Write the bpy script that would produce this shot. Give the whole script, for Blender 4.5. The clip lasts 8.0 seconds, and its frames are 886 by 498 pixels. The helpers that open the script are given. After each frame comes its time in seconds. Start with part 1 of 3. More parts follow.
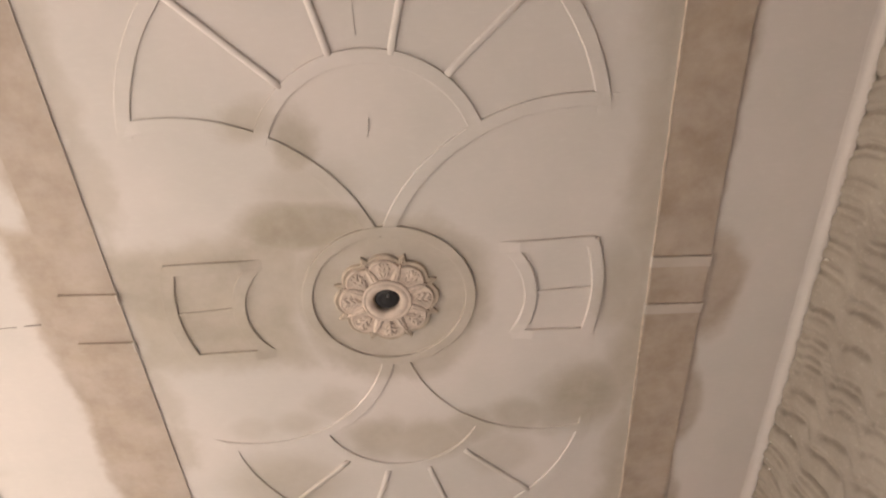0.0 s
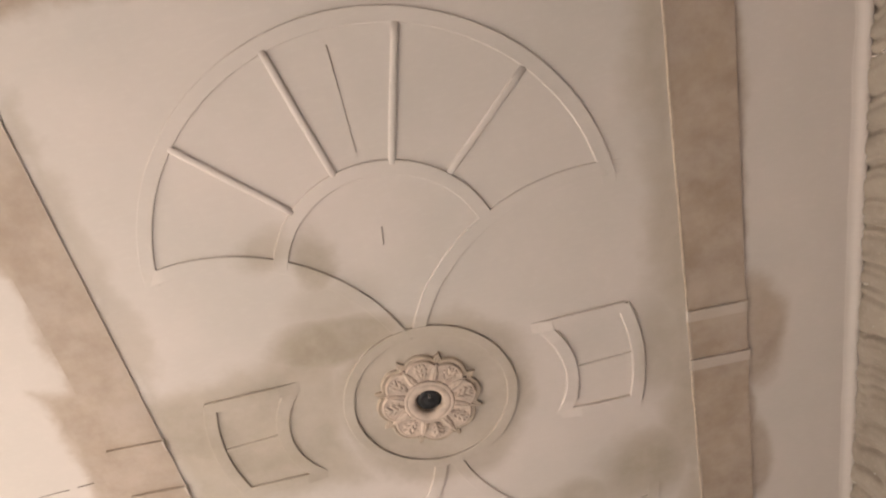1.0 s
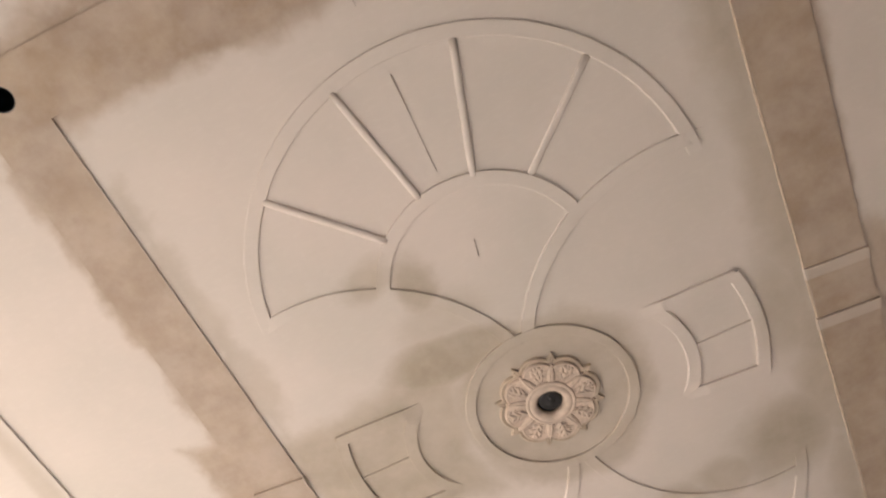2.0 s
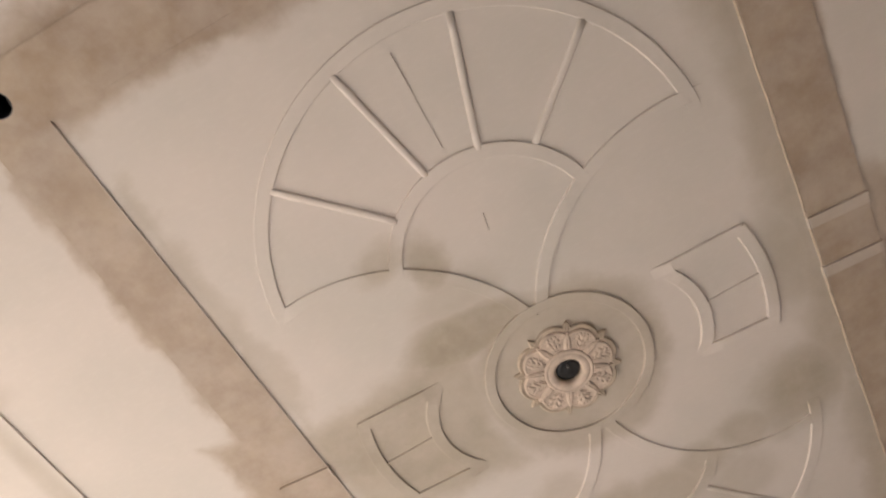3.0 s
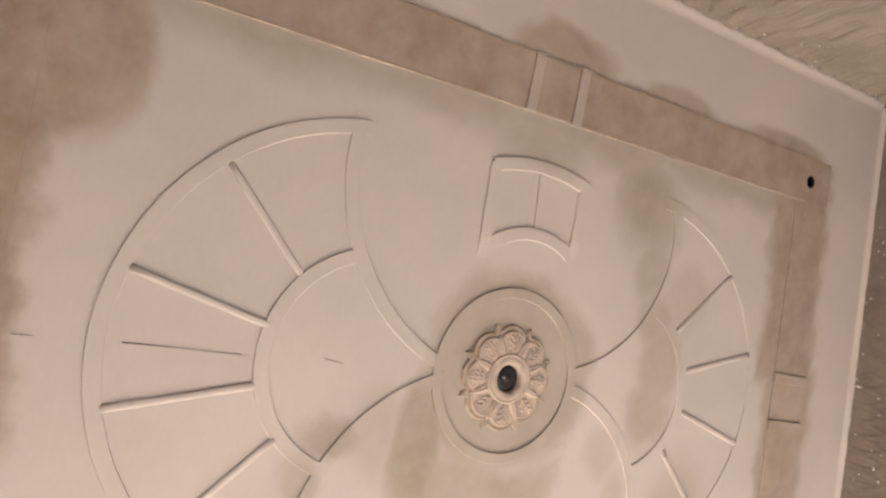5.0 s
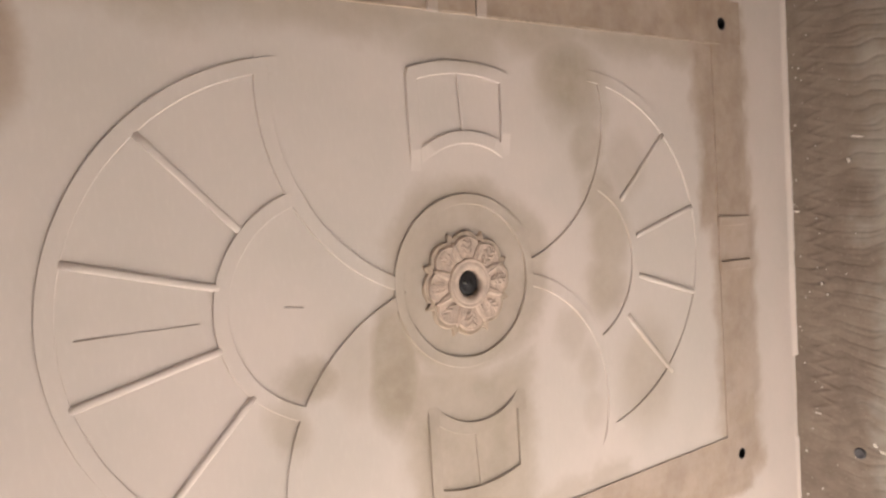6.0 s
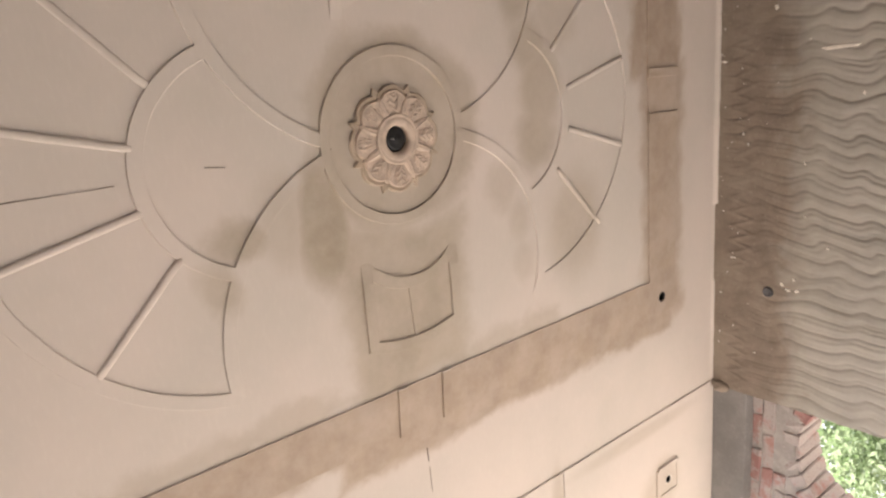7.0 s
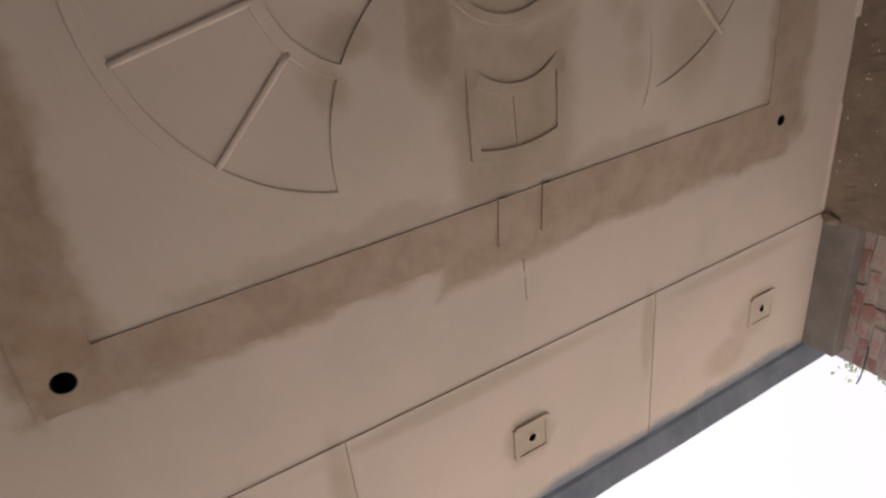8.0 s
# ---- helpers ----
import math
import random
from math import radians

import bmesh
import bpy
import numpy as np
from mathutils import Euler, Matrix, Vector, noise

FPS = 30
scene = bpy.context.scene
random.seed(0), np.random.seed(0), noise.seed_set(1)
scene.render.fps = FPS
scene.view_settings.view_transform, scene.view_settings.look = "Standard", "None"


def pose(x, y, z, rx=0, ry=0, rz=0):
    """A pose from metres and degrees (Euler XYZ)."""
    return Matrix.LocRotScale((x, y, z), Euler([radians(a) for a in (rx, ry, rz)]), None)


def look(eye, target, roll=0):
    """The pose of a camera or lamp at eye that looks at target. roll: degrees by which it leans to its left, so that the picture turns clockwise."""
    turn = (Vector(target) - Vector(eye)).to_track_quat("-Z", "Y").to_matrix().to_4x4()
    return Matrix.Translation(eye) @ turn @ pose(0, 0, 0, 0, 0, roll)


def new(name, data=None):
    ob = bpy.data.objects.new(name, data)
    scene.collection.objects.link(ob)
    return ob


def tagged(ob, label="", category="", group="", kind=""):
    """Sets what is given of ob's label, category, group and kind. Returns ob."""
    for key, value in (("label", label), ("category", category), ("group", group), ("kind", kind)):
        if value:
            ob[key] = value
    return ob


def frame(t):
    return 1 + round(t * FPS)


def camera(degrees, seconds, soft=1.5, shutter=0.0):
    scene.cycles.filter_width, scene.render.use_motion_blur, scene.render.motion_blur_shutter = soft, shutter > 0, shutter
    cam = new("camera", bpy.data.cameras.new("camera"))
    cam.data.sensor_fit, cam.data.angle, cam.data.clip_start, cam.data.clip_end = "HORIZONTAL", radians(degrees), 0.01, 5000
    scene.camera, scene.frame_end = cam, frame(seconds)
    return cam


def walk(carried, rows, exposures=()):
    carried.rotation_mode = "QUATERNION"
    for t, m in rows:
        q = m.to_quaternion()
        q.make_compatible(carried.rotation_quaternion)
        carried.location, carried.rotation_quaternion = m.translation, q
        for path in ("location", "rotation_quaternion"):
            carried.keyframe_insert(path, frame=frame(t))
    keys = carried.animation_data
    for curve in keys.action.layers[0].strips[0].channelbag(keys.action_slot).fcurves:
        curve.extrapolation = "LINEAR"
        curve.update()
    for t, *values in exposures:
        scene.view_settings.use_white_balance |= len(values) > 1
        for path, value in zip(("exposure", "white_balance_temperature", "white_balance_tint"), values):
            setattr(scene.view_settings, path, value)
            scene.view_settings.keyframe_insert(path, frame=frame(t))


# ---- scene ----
cam = camera(66.0, 8.0, soft=2.3)
PATH = [
    (0, (0.126, -1.244, 1.519), (0.182, -0.189, 3.216), -6.8),
    (0.5, (0.138, -1.267, 1.525), (0.19, -0.346, 3.3), -11.6),
    (1, (0.145, -1.276, 1.526), (0.153, -0.44, 3.343), -14.5),
    (1.5, (0.13, -1.288, 1.521), (0.05, -0.529, 3.369), -12.6),
    (1.7, (0.128, -1.291, 1.513), (-0.045, -0.556, 3.365), -8.5),
    (2.8, (0.088, -1.301, 1.529), (-0.188, -0.512, 3.346), -9.9),
    (3, (0.032, -1.286, 1.498), (-0.146, -0.518, 3.336), -16.7),
    (3.5, (0.131, -1.298, 1.558), (0.159, -0.378, 3.334), -54.1),
    (3.8, (0.172, -1.286, 1.546), (0.335, -0.459, 3.36), -73.8),
    (4, (0.234, -1.307, 1.59), (0.393, -0.413, 3.372), -77.5),
    (4.2, (0.222, -1.278, 1.557), (0.444, -0.346, 3.313), -84.2),
    (5.3, (0.234, -1.233, 1.519), (0.289, -0.267, 3.27), -85.9),
    (5.5, (0.236, -1.23, 1.521), (0.203, -0.272, 3.276), -83.0),
    (6, (0.241, -1.212, 1.526), (0.115, -0.12, 3.196), -88.4),
    (6.5, (0.243, -1.199, 1.511), (0.027, -0.057, 3.138), -85.1),
    (7, (0.203, -1.185, 1.515), (-0.316, -0.012, 3.05), -76.3),
    (7.4, (0.163, -1.19, 1.508), (-0.562, -0.098, 3.02), -71.8),
    (7.5, (0.158, -1.189, 1.514), (-0.622, -0.14, 3.027), -69.0),
    (7.8, (0.131, -1.211, 1.519), (-0.754, -0.28, 3.053), -60.9),
    (8, (0.118, -1.235, 1.54), (-0.816, -0.398, 3.098), -55.5),
]
EXPOSURES = [(0, 1.75, 6310, 16), (1.7, 1.8, 6310, 16), (2.8, 1.62, 6210, 14), (3.5, 1.75, 6230, 14), (4.2, 1.97, 6410, 18), (5.3, 1.97, 6310, 18), (6.0, 1.97, 6310, 18),
             (6.6, 1.92, 6310, 17), (7.0, 1.69, 6360, 16), (7.2, 1.62, 6360, 16), (7.4, 1.30, 6400, 15), (7.7, 0.69, 6500, 18), (8.0, 0.38, 6600, 21)]
walk(cam, [(t, look(eye, target, roll)) for t, eye, target, roll in PATH], EXPOSURES)

# ---- world, sun, exposure ----
world = bpy.data.worlds.new("world")
scene.world = world
world.use_nodes = True
wn = world.node_tree.nodes
sky = wn.new("ShaderNodeTexSky")
sky.sky_type = "NISHITA"
sky.sun_disc = False
SUN_ELEVATION, SUN_ROTATION = radians(70), radians(-62)
sky.sun_elevation, sky.sun_rotation = SUN_ELEVATION, SUN_ROTATION
sky.dust_density = 5.0
haze = wn.new("ShaderNodeMix")
haze.data_type = "RGBA"
haze.inputs[0].default_value = 0.5
haze.inputs[7].default_value = (7.0, 6.8, 6.5, 1)
world.node_tree.links.new(sky.outputs[0], haze.inputs[6])
world.node_tree.links.new(haze.outputs[2], wn["Background"].inputs[0])
wn["Background"].inputs[1].default_value = 0.14
sun_data = bpy.data.lights.new("sun", "SUN")
sun_data.energy, sun_data.angle, sun_data.color = 4.5, radians(0.6), (1.0, 0.97, 0.93)
sun = new("sun", sun_data)
sun_way = Vector((math.sin(SUN_ROTATION) * math.cos(SUN_ELEVATION), math.cos(SUN_ROTATION) * math.cos(SUN_ELEVATION), math.sin(SUN_ELEVATION)))
sun.matrix_world = look(sun_way * 30, (0, 0, 0))

# ---- plan ----
H = 3.2                      # underside of the plaster ceiling
WALL_X, WALL_Y = 1.335, 1.725  # faces of the two combed-plaster walls
BACK_Y = -1.87               # plain wall behind
EDGE_X = -2.19               # inner face of the edge beam
LINE_X = -1.425              # where the outer strip steps down
BEAM_Z = 3.035               # underside of the beams
END_X = -1.445               # where the combed wall stops and the brick pier begins
BRICK_Y = 1.80               # face of the brick pier
PIER_X = -2.235              # outer side of the pier
ROSE = Vector((0.005, -0.041))


# ---- materials ----
class Nodes:
    """A small hand for writing node trees."""

    def __init__(self, name):
        self.mat = bpy.data.materials.new(name)
        self.mat.use_nodes = True
        self.tree = self.mat.node_tree
        self.bsdf = self.tree.nodes["Principled BSDF"]

    def put(self, value, socket):
        if isinstance(value, bpy.types.NodeSocket):
            self.tree.links.new(value, socket)
        else:
            socket.default_value = value

    def math(self, op, a, b=0.0, c=0.0, clamp=False):
        n = self.tree.nodes.new("ShaderNodeMath")
        n.operation, n.use_clamp = op, clamp
        for i, v in enumerate((a, b, c)):
            self.put(v, n.inputs[i])
        return n.outputs[0]

    def place(self):
        return self.tree.nodes.new("ShaderNodeNewGeometry").outputs["Position"]

    def random(self):
        return self.tree.nodes.new("ShaderNodeObjectInfo").outputs["Random"]

    def split(self, v):
        n = self.tree.nodes.new("ShaderNodeSeparateXYZ")
        self.put(v, n.inputs[0])
        return n.outputs

    def stretch(self, v, scale):
        n = self.tree.nodes.new("ShaderNodeVectorMath")
        n.operation = "MULTIPLY"
        self.put(v, n.inputs[0])
        n.inputs[1].default_value = scale
        return n.outputs[0]

    def noise(self, v, scale, detail=4.0, rough=0.55, out="Fac"):
        n = self.tree.nodes.new("ShaderNodeTexNoise")
        self.put(v, n.inputs["Vector"])
        n.inputs["Scale"].default_value, n.inputs["Detail"].default_value = scale, detail
        n.inputs["Roughness"].default_value = rough
        return n.outputs[out]

    def ramp(self, v, lo, hi, to_lo=0.0, to_hi=1.0, smooth=True):
        n = self.tree.nodes.new("ShaderNodeMapRange")
        n.interpolation_type = "SMOOTHSTEP" if smooth else "LINEAR"
        for i, x in enumerate((v, lo, hi, to_lo, to_hi)):
            self.put(x, n.inputs[i])
        return n.outputs[0]

    def mix(self, f, a, b, kind="MIX"):
        n = self.tree.nodes.new("ShaderNodeMix")
        n.data_type, n.blend_type = "RGBA", kind
        self.put(f, n.inputs[0])
        self.put((*a, 1) if isinstance(a, tuple) else a, n.inputs[6])
        self.put((*b, 1) if isinstance(b, tuple) else b, n.inputs[7])
        return n.outputs[2]

    def bump(self, height, distance, strength=1.0, after=None):
        n = self.tree.nodes.new("ShaderNodeBump")
        n.inputs["Strength"].default_value, n.inputs["Distance"].default_value = strength, distance
        self.put(height, n.inputs["Height"])
        if after is not None:
            self.put(after, n.inputs["Normal"])
        return n.outputs[0]

    def done(self, color, rough=0.8, normal=None, metal=0.0, spec=0.3):
        self.put((*color, 1) if isinstance(color, tuple) else color, self.bsdf.inputs["Base Color"])
        self.put(rough, self.bsdf.inputs["Roughness"])
        self.put(metal, self.bsdf.inputs["Metallic"])
        self.put(spec, self.bsdf.inputs["Specular IOR Level"])
        if normal is not None:
            self.put(normal, self.bsdf.inputs["Normal"])
        return self.mat


def plaster_material():
    """Fresh cream gypsum plaster, still damp and brown along the mouldings that were run last."""
    n = Nodes("damp_plaster")
    p = n.place()
    x, y, z = n.split(p)
    wide = n.math("SUBTRACT", n.noise(p, 3.2, 5.0, 0.6), 0.5)
    ragged = n.math("SUBTRACT", n.noise(p, 9.0, 3.0, 0.55), 0.5)
    warp = n.math("ADD", n.math("MULTIPLY", wide, 0.36), n.math("MULTIPLY", ragged, 0.20))
    marks = []

    def box(x0, x1, y0, y1, soft, s, stray=0.55):
        """A damp stretch, soft metres of fading at its edge."""
        dx = n.math("SUBTRACT", n.math("ABSOLUTE", n.math("SUBTRACT", x, (x0 + x1) / 2)), (x1 - x0) / 2)
        dy = n.math("SUBTRACT", n.math("ABSOLUTE", n.math("SUBTRACT", y, (y0 + y1) / 2)), (y1 - y0) / 2)
        d = n.math("ADD", n.math("MAXIMUM", dx, dy), n.math("MULTIPLY", warp, stray))
        marks.append(n.ramp(d, soft, -soft, 0.0, s))

    def blob(cx, cy, rx, ry, s, soft=0.5):
        """A damp patch."""
        ex = n.math("DIVIDE", n.math("SUBTRACT", x, cx), rx)
        ey = n.math("DIVIDE", n.math("SUBTRACT", y, cy), ry)
        d = n.math("SQRT", n.math("ADD", n.math("MULTIPLY", ex, ex), n.math("MULTIPLY", ey, ey)))
        d = n.math("ADD", d, n.math("MULTIPLY", warp, 0.55 / max(rx, ry)))
        marks.append(n.ramp(d, 1.0 + soft, 1.0 - soft, 0.0, s))

    # brown: the border and what soaked out of it
    box(0.807, 0.983, -1.6, 1.40, 0.003, 0.90, 0.02)
    box(0.86, 0.990, -1.6, 1.40, 0.02, 0.80, 0.30)
    box(-0.955, -0.800, -1.55, -0.30, 0.024, 0.84, 0.40)
    box(-1.030, -0.830, -0.36, 1.36, 0.026, 0.84, 0.40)
    box(-0.94, -0.776, -1.50, 1.38, 0.004, 0.82, 0.02)
    box(0.10, 0.98, 1.09, 1.43, 0.040, 0.84)
    box(-0.95, 0.14, 1.17, 1.45, 0.045, 0.80)
    box(-0.95, 1.00, -1.56, -1.30, 0.036, 0.94)
    blob(0.66, -1.30, 0.24, 0.17, 0.9, 0.2)
    blob(1.00, 0.00, 0.105, 0.21, 0.76, 0.22)
    blob(0.99, 0.52, 0.055, 0.17, 0.74, 0.30)
    blob(0.99, 1.14, 0.050, 0.22, 0.74, 0.30)
    brown_marks = len(marks)
    # olive: round the ring, the panels and along the curved runs
    box(0.735, 0.83, -1.20, 1.10, 0.055, 0.70)
    blob(0.62, 0.44, 0.17, 0.15, 0.80, 0.40)
    blob(0.42, 0.48, 0.12, 0.07, 0.62, 0.5)
    blob(0.80, 0.30, 0.09, 0.22, 0.70)
    blob(0.73, -0.03, 0.08, 0.17, 0.58)
    blob(0.010, -0.030, 0.300, 0.300, 0.68, 0.14)
    blob(-0.20, -0.31, 0.18, 0.085, 0.88, 0.28)
    box(-0.80, -0.25, -0.27, 0.19, 0.05, 0.76)
    blob(-0.17, -0.43, 0.12, 0.08, 0.40)
    blob(-0.195, -0.545, 0.065, 0.085, 0.74)
    blob(-0.31, -0.62, 0.085, 0.06, 0.60)
    blob(-0.47, 0.46, 0.08, 0.05, 0.25)
    blob(-0.34, 0.455, 0.10, 0.055, 0.38)
    blob(-0.22, 0.38, 0.08, 0.07, 0.36)
    blob(-0.08, 0.555, 0.11, 0.085, 0.66)
    blob(0.10, 0.585, 0.13, 0.090, 0.66)
    blob(0.25, 0.53, 0.09, 0.075, 0.60)
    blob(-0.43, 0.74, 0.20, 0.14, 0.50, 0.45)
    blob(0.33, 0.68, 0.10, 0.09, 0.35)
    box(-0.78, -0.715, -1.15, 0.62, 0.03, 0.45)
    blob(-1.47, -0.30, 0.035, 0.55, 0.42, 0.5)
    blob(-1.48, 1.10, 0.035, 0.40, 0.35, 0.5)
    blob(-1.62, 0.575, 0.22, 0.035, 0.48)
    blob(-1.62, -0.82, 0.22, 0.045, 0.48)
    blob(-1.83, -0.06, 0.13, 0.115, 0.55, 0.22)
    blob(-1.83, 1.28, 0.12, 0.12, 0.42)
    blob(-1.98, 1.12, 0.09, 0.14, 0.45)
    outer = marks[0]
    for m in marks[1:brown_marks]:
        outer = n.math("MAXIMUM", outer, m)
    damp = outer
    for m in marks[brown_marks:]:
        damp = n.math("MAXIMUM", damp, m)
    mottle = n.noise(p, 9.0, 6.0, 0.65)
    damp = n.math("MULTIPLY", damp, n.ramp(mottle, 0.28, 0.72, 0.74, 1.08), clamp=True)
    # the damp colour is weaker on the paired cross strips on the wall side
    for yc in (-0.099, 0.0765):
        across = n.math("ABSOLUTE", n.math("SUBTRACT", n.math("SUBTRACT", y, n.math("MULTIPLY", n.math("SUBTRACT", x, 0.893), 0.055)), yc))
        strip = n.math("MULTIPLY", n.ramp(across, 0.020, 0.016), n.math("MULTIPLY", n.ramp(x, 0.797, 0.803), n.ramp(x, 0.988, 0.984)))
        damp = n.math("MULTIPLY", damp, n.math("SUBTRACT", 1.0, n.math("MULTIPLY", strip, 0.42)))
    # last coat thins over grey cement at the open edge; blue paints the glare
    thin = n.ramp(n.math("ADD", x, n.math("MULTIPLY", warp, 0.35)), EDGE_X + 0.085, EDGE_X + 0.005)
    dry = n.mix(n.ramp(n.noise(p, 1.6, 5.0, 0.6), 0.3, 0.7), (0.67, 0.60, 0.56), (0.60, 0.555, 0.515))
    dry = n.mix(n.math("MULTIPLY", n.ramp(n.noise(n.stretch(p, (1.0, 3.0, 1.0)), 30.0, 4.0), 0.45, 0.8), 0.12), dry, (0.80, 0.75, 0.70))
    brown = n.mix(n.ramp(n.noise(p, 5.0, 5.0, 0.65), 0.3, 0.7), (0.330, 0.250, 0.188), (0.418, 0.332, 0.252))
    olive = n.mix(n.ramp(n.noise(p, 6.0, 5.0, 0.65), 0.3, 0.7), (0.348, 0.296, 0.226), (0.425, 0.366, 0.288))
    wet = n.mix(n.ramp(outer, 0.1, 0.5), olive, brown)
    color = n.mix(damp, dry, wet)
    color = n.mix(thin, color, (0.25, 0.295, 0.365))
    sweep = n.noise(n.stretch(p, (1.0, 0.25, 1.0)), 22.0, 4.0, 0.6)
    normal = n.bump(n.noise(p, 2.2, 3.0, 0.5), 0.02, 0.25)
    normal = n.bump(sweep, 0.0016, 0.5, normal)
    normal = n.bump(n.noise(p, 260.0, 3.0, 0.6), 0.0005, 0.45, normal)
    return n.done(color, n.ramp(damp, 0.0, 1.0, 0.85, 0.62), normal, spec=0.25)


def cement_material(name, a, b, scale=6.0, relief=0.0012):
    n = Nodes(name)
    p = n.place()
    c = n.mix(n.ramp(n.noise(p, scale, 6.0, 0.65), 0.3, 0.7), a, b)
    c = n.mix(n.math("MULTIPLY", n.ramp(n.noise(p, 70.0, 3.0), 0.55, 0.8), 0.35), c, tuple(min(1, v * 1.5) for v in b))
    normal = n.bump(n.noise(p, 180.0, 4.0, 0.65), relief, 0.7, n.bump(n.noise(p, 25.0, 4.0), relief * 3, 0.5))
    return n.done(c, 0.88, normal, spec=0.25)


def combed_material():
    """Grey cement render, darker and browner along the top, with a ragged edge."""
    n = Nodes("combed_cement")
    p = n.place()
    x, y, z = n.split(p)
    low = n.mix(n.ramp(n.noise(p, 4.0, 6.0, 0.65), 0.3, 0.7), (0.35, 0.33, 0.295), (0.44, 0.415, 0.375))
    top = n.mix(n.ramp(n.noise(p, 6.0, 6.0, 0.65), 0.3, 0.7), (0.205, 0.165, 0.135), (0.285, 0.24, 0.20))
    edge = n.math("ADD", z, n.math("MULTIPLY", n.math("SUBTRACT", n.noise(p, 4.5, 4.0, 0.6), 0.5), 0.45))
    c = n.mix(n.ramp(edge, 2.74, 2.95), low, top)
    c = n.mix(n.math("MULTIPLY", n.ramp(n.noise(p, 60.0, 3.0), 0.55, 0.8), 0.3), c, (0.45, 0.41, 0.36))
    normal = n.bump(n.noise(p, 180.0, 4.0, 0.65), 0.0014, 0.7, n.bump(n.noise(p, 25.0, 4.0), 0.002, 0.5))
    return n.done(c, 0.82, normal, spec=0.3)


def brick_material():
    n = Nodes("red_brick")
    p = n.place()
    r = n.random()
    c = n.mix(r, (0.31, 0.165, 0.155), (0.45, 0.30, 0.28))
    smear = n.math("ADD", n.noise(p, 9.0, 6.0, 0.7), n.math("MULTIPLY", n.math("SUBTRACT", r, 0.5), 0.16))
    c = n.mix(n.ramp(smear, 0.37, 0.53), c, (0.40, 0.36, 0.35))
    c = n.mix(n.math("MULTIPLY", n.ramp(n.noise(p, 90.0, 3.0), 0.5, 0.8), 0.5), c, (0.16, 0.09, 0.07))
    normal = n.bump(n.noise(p, 120.0, 5.0, 0.65), 0.003, 0.8)
    return n.done(c, 0.9, normal, spec=0.2)


def plain_material(name, color, rough=0.6, metal=0.0, spec=0.4, grain=40.0, vary=0.15):
    n = Nodes(name)
    f = n.ramp(n.noise(n.place(), grain, 4.0), 0.3, 0.7)
    c = n.mix(f, tuple(v * (1 - vary) for v in color), tuple(min(1.0, v * (1 + vary)) for v in color))
    return n.done(c, rough, n.bump(n.noise(n.place(), grain * 6, 3.0), 0.0006, 0.5), metal, spec)


def leaf_material():
    """Leaves that let the sun shine through."""
    n = Nodes("green_leaf")
    f = n.tree.nodes.new("ShaderNodeNewGeometry").outputs["Random Per Island"]
    c = n.mix(f, (0.09, 0.14, 0.06), (0.22, 0.28, 0.15))
    n.done(c, 0.5, None, spec=0.4)
    glow = n.tree.nodes.new("ShaderNodeBsdfTranslucent")
    n.put(n.mix(f, (0.20, 0.29, 0.12), (0.42, 0.50, 0.30)), glow.inputs["Color"])
    both = n.tree.nodes.new("ShaderNodeMixShader")
    both.inputs[0].default_value = 0.5
    n.put(n.bsdf.outputs[0], both.inputs[1])
    n.put(glow.outputs[0], both.inputs[2])
    n.put(both.outputs[0], n.tree.nodes["Material Output"].inputs["Surface"])
    return n.mat


PLASTER = plaster_material()
DAMP_CAST = plain_material("damp_cast_gypsum", (0.475, 0.395, 0.315), 0.72, spec=0.25, grain=30.0, vary=0.14)
CAST = plain_material("cast_gypsum", (0.575, 0.475, 0.40), 0.75, spec=0.25, grain=35.0, vary=0.16)
COMBED = combed_material()
RENDER = cement_material("buff_cement_render", (0.29, 0.25, 0.21), (0.37, 0.325, 0.275), 4.0, 0.0012)
# edge beam cement; the opening's glare is put into its blue
BEAM = cement_material("glare_blue_cement", (0.17, 0.215, 0.29), (0.25, 0.305, 0.385), 5.0, 0.0008)
LINTEL = cement_material("dull_grey_cement", (0.185, 0.178, 0.178), (0.26, 0.252, 0.25), 5.0, 0.0012)
MORTAR = cement_material("rough_mortar", (0.29, 0.27, 0.26), (0.39, 0.365, 0.35), 12.0, 0.003)
BRICK = brick_material()
FLOOR = cement_material("dusty_concrete", (0.37, 0.355, 0.33), (0.46, 0.445, 0.415), 2.5, 0.002)
EARTH = cement_material("dry_earth", (0.36, 0.31, 0.24), (0.46, 0.40, 0.31), 0.8, 0.006)
PVC = plain_material("grey_plastic_pipe", (0.10, 0.10, 0.11), 0.45)
# holder black, also painted inside the cable holes as their shade
BLACK = plain_material("black_holder_and_bore_shade", (0.018, 0.018, 0.02), 0.3, spec=0.5)
STEEL = plain_material("bare_steel", (0.55, 0.54, 0.52), 0.35, 1.0)
WIRE = plain_material("dark_wire", (0.05, 0.05, 0.055), 0.5)
SPLASH = plain_material("white_gypsum_splash", (0.78, 0.74, 0.68), 0.8, spec=0.2)
BARK = plain_material("grey_bark", (0.16, 0.12, 0.085), 0.9, grain=14.0, vary=0.35)
LEAF = leaf_material()


# ---- mesh helpers ----
def mesh_object(name, bm, material, parent=None, label="", smooth=False):
    me = bpy.data.meshes.new(name)
    bmesh.ops.recalc_face_normals(bm, faces=bm.faces[:])
    for f in bm.faces:
        f.smooth = smooth
    bm.to_mesh(me)
    bm.free()
    me.materials.append(material)
    ob = new(name, me)
    if parent is not None:
        ob.parent = parent
    if label:
        tagged(ob, label)
    return ob


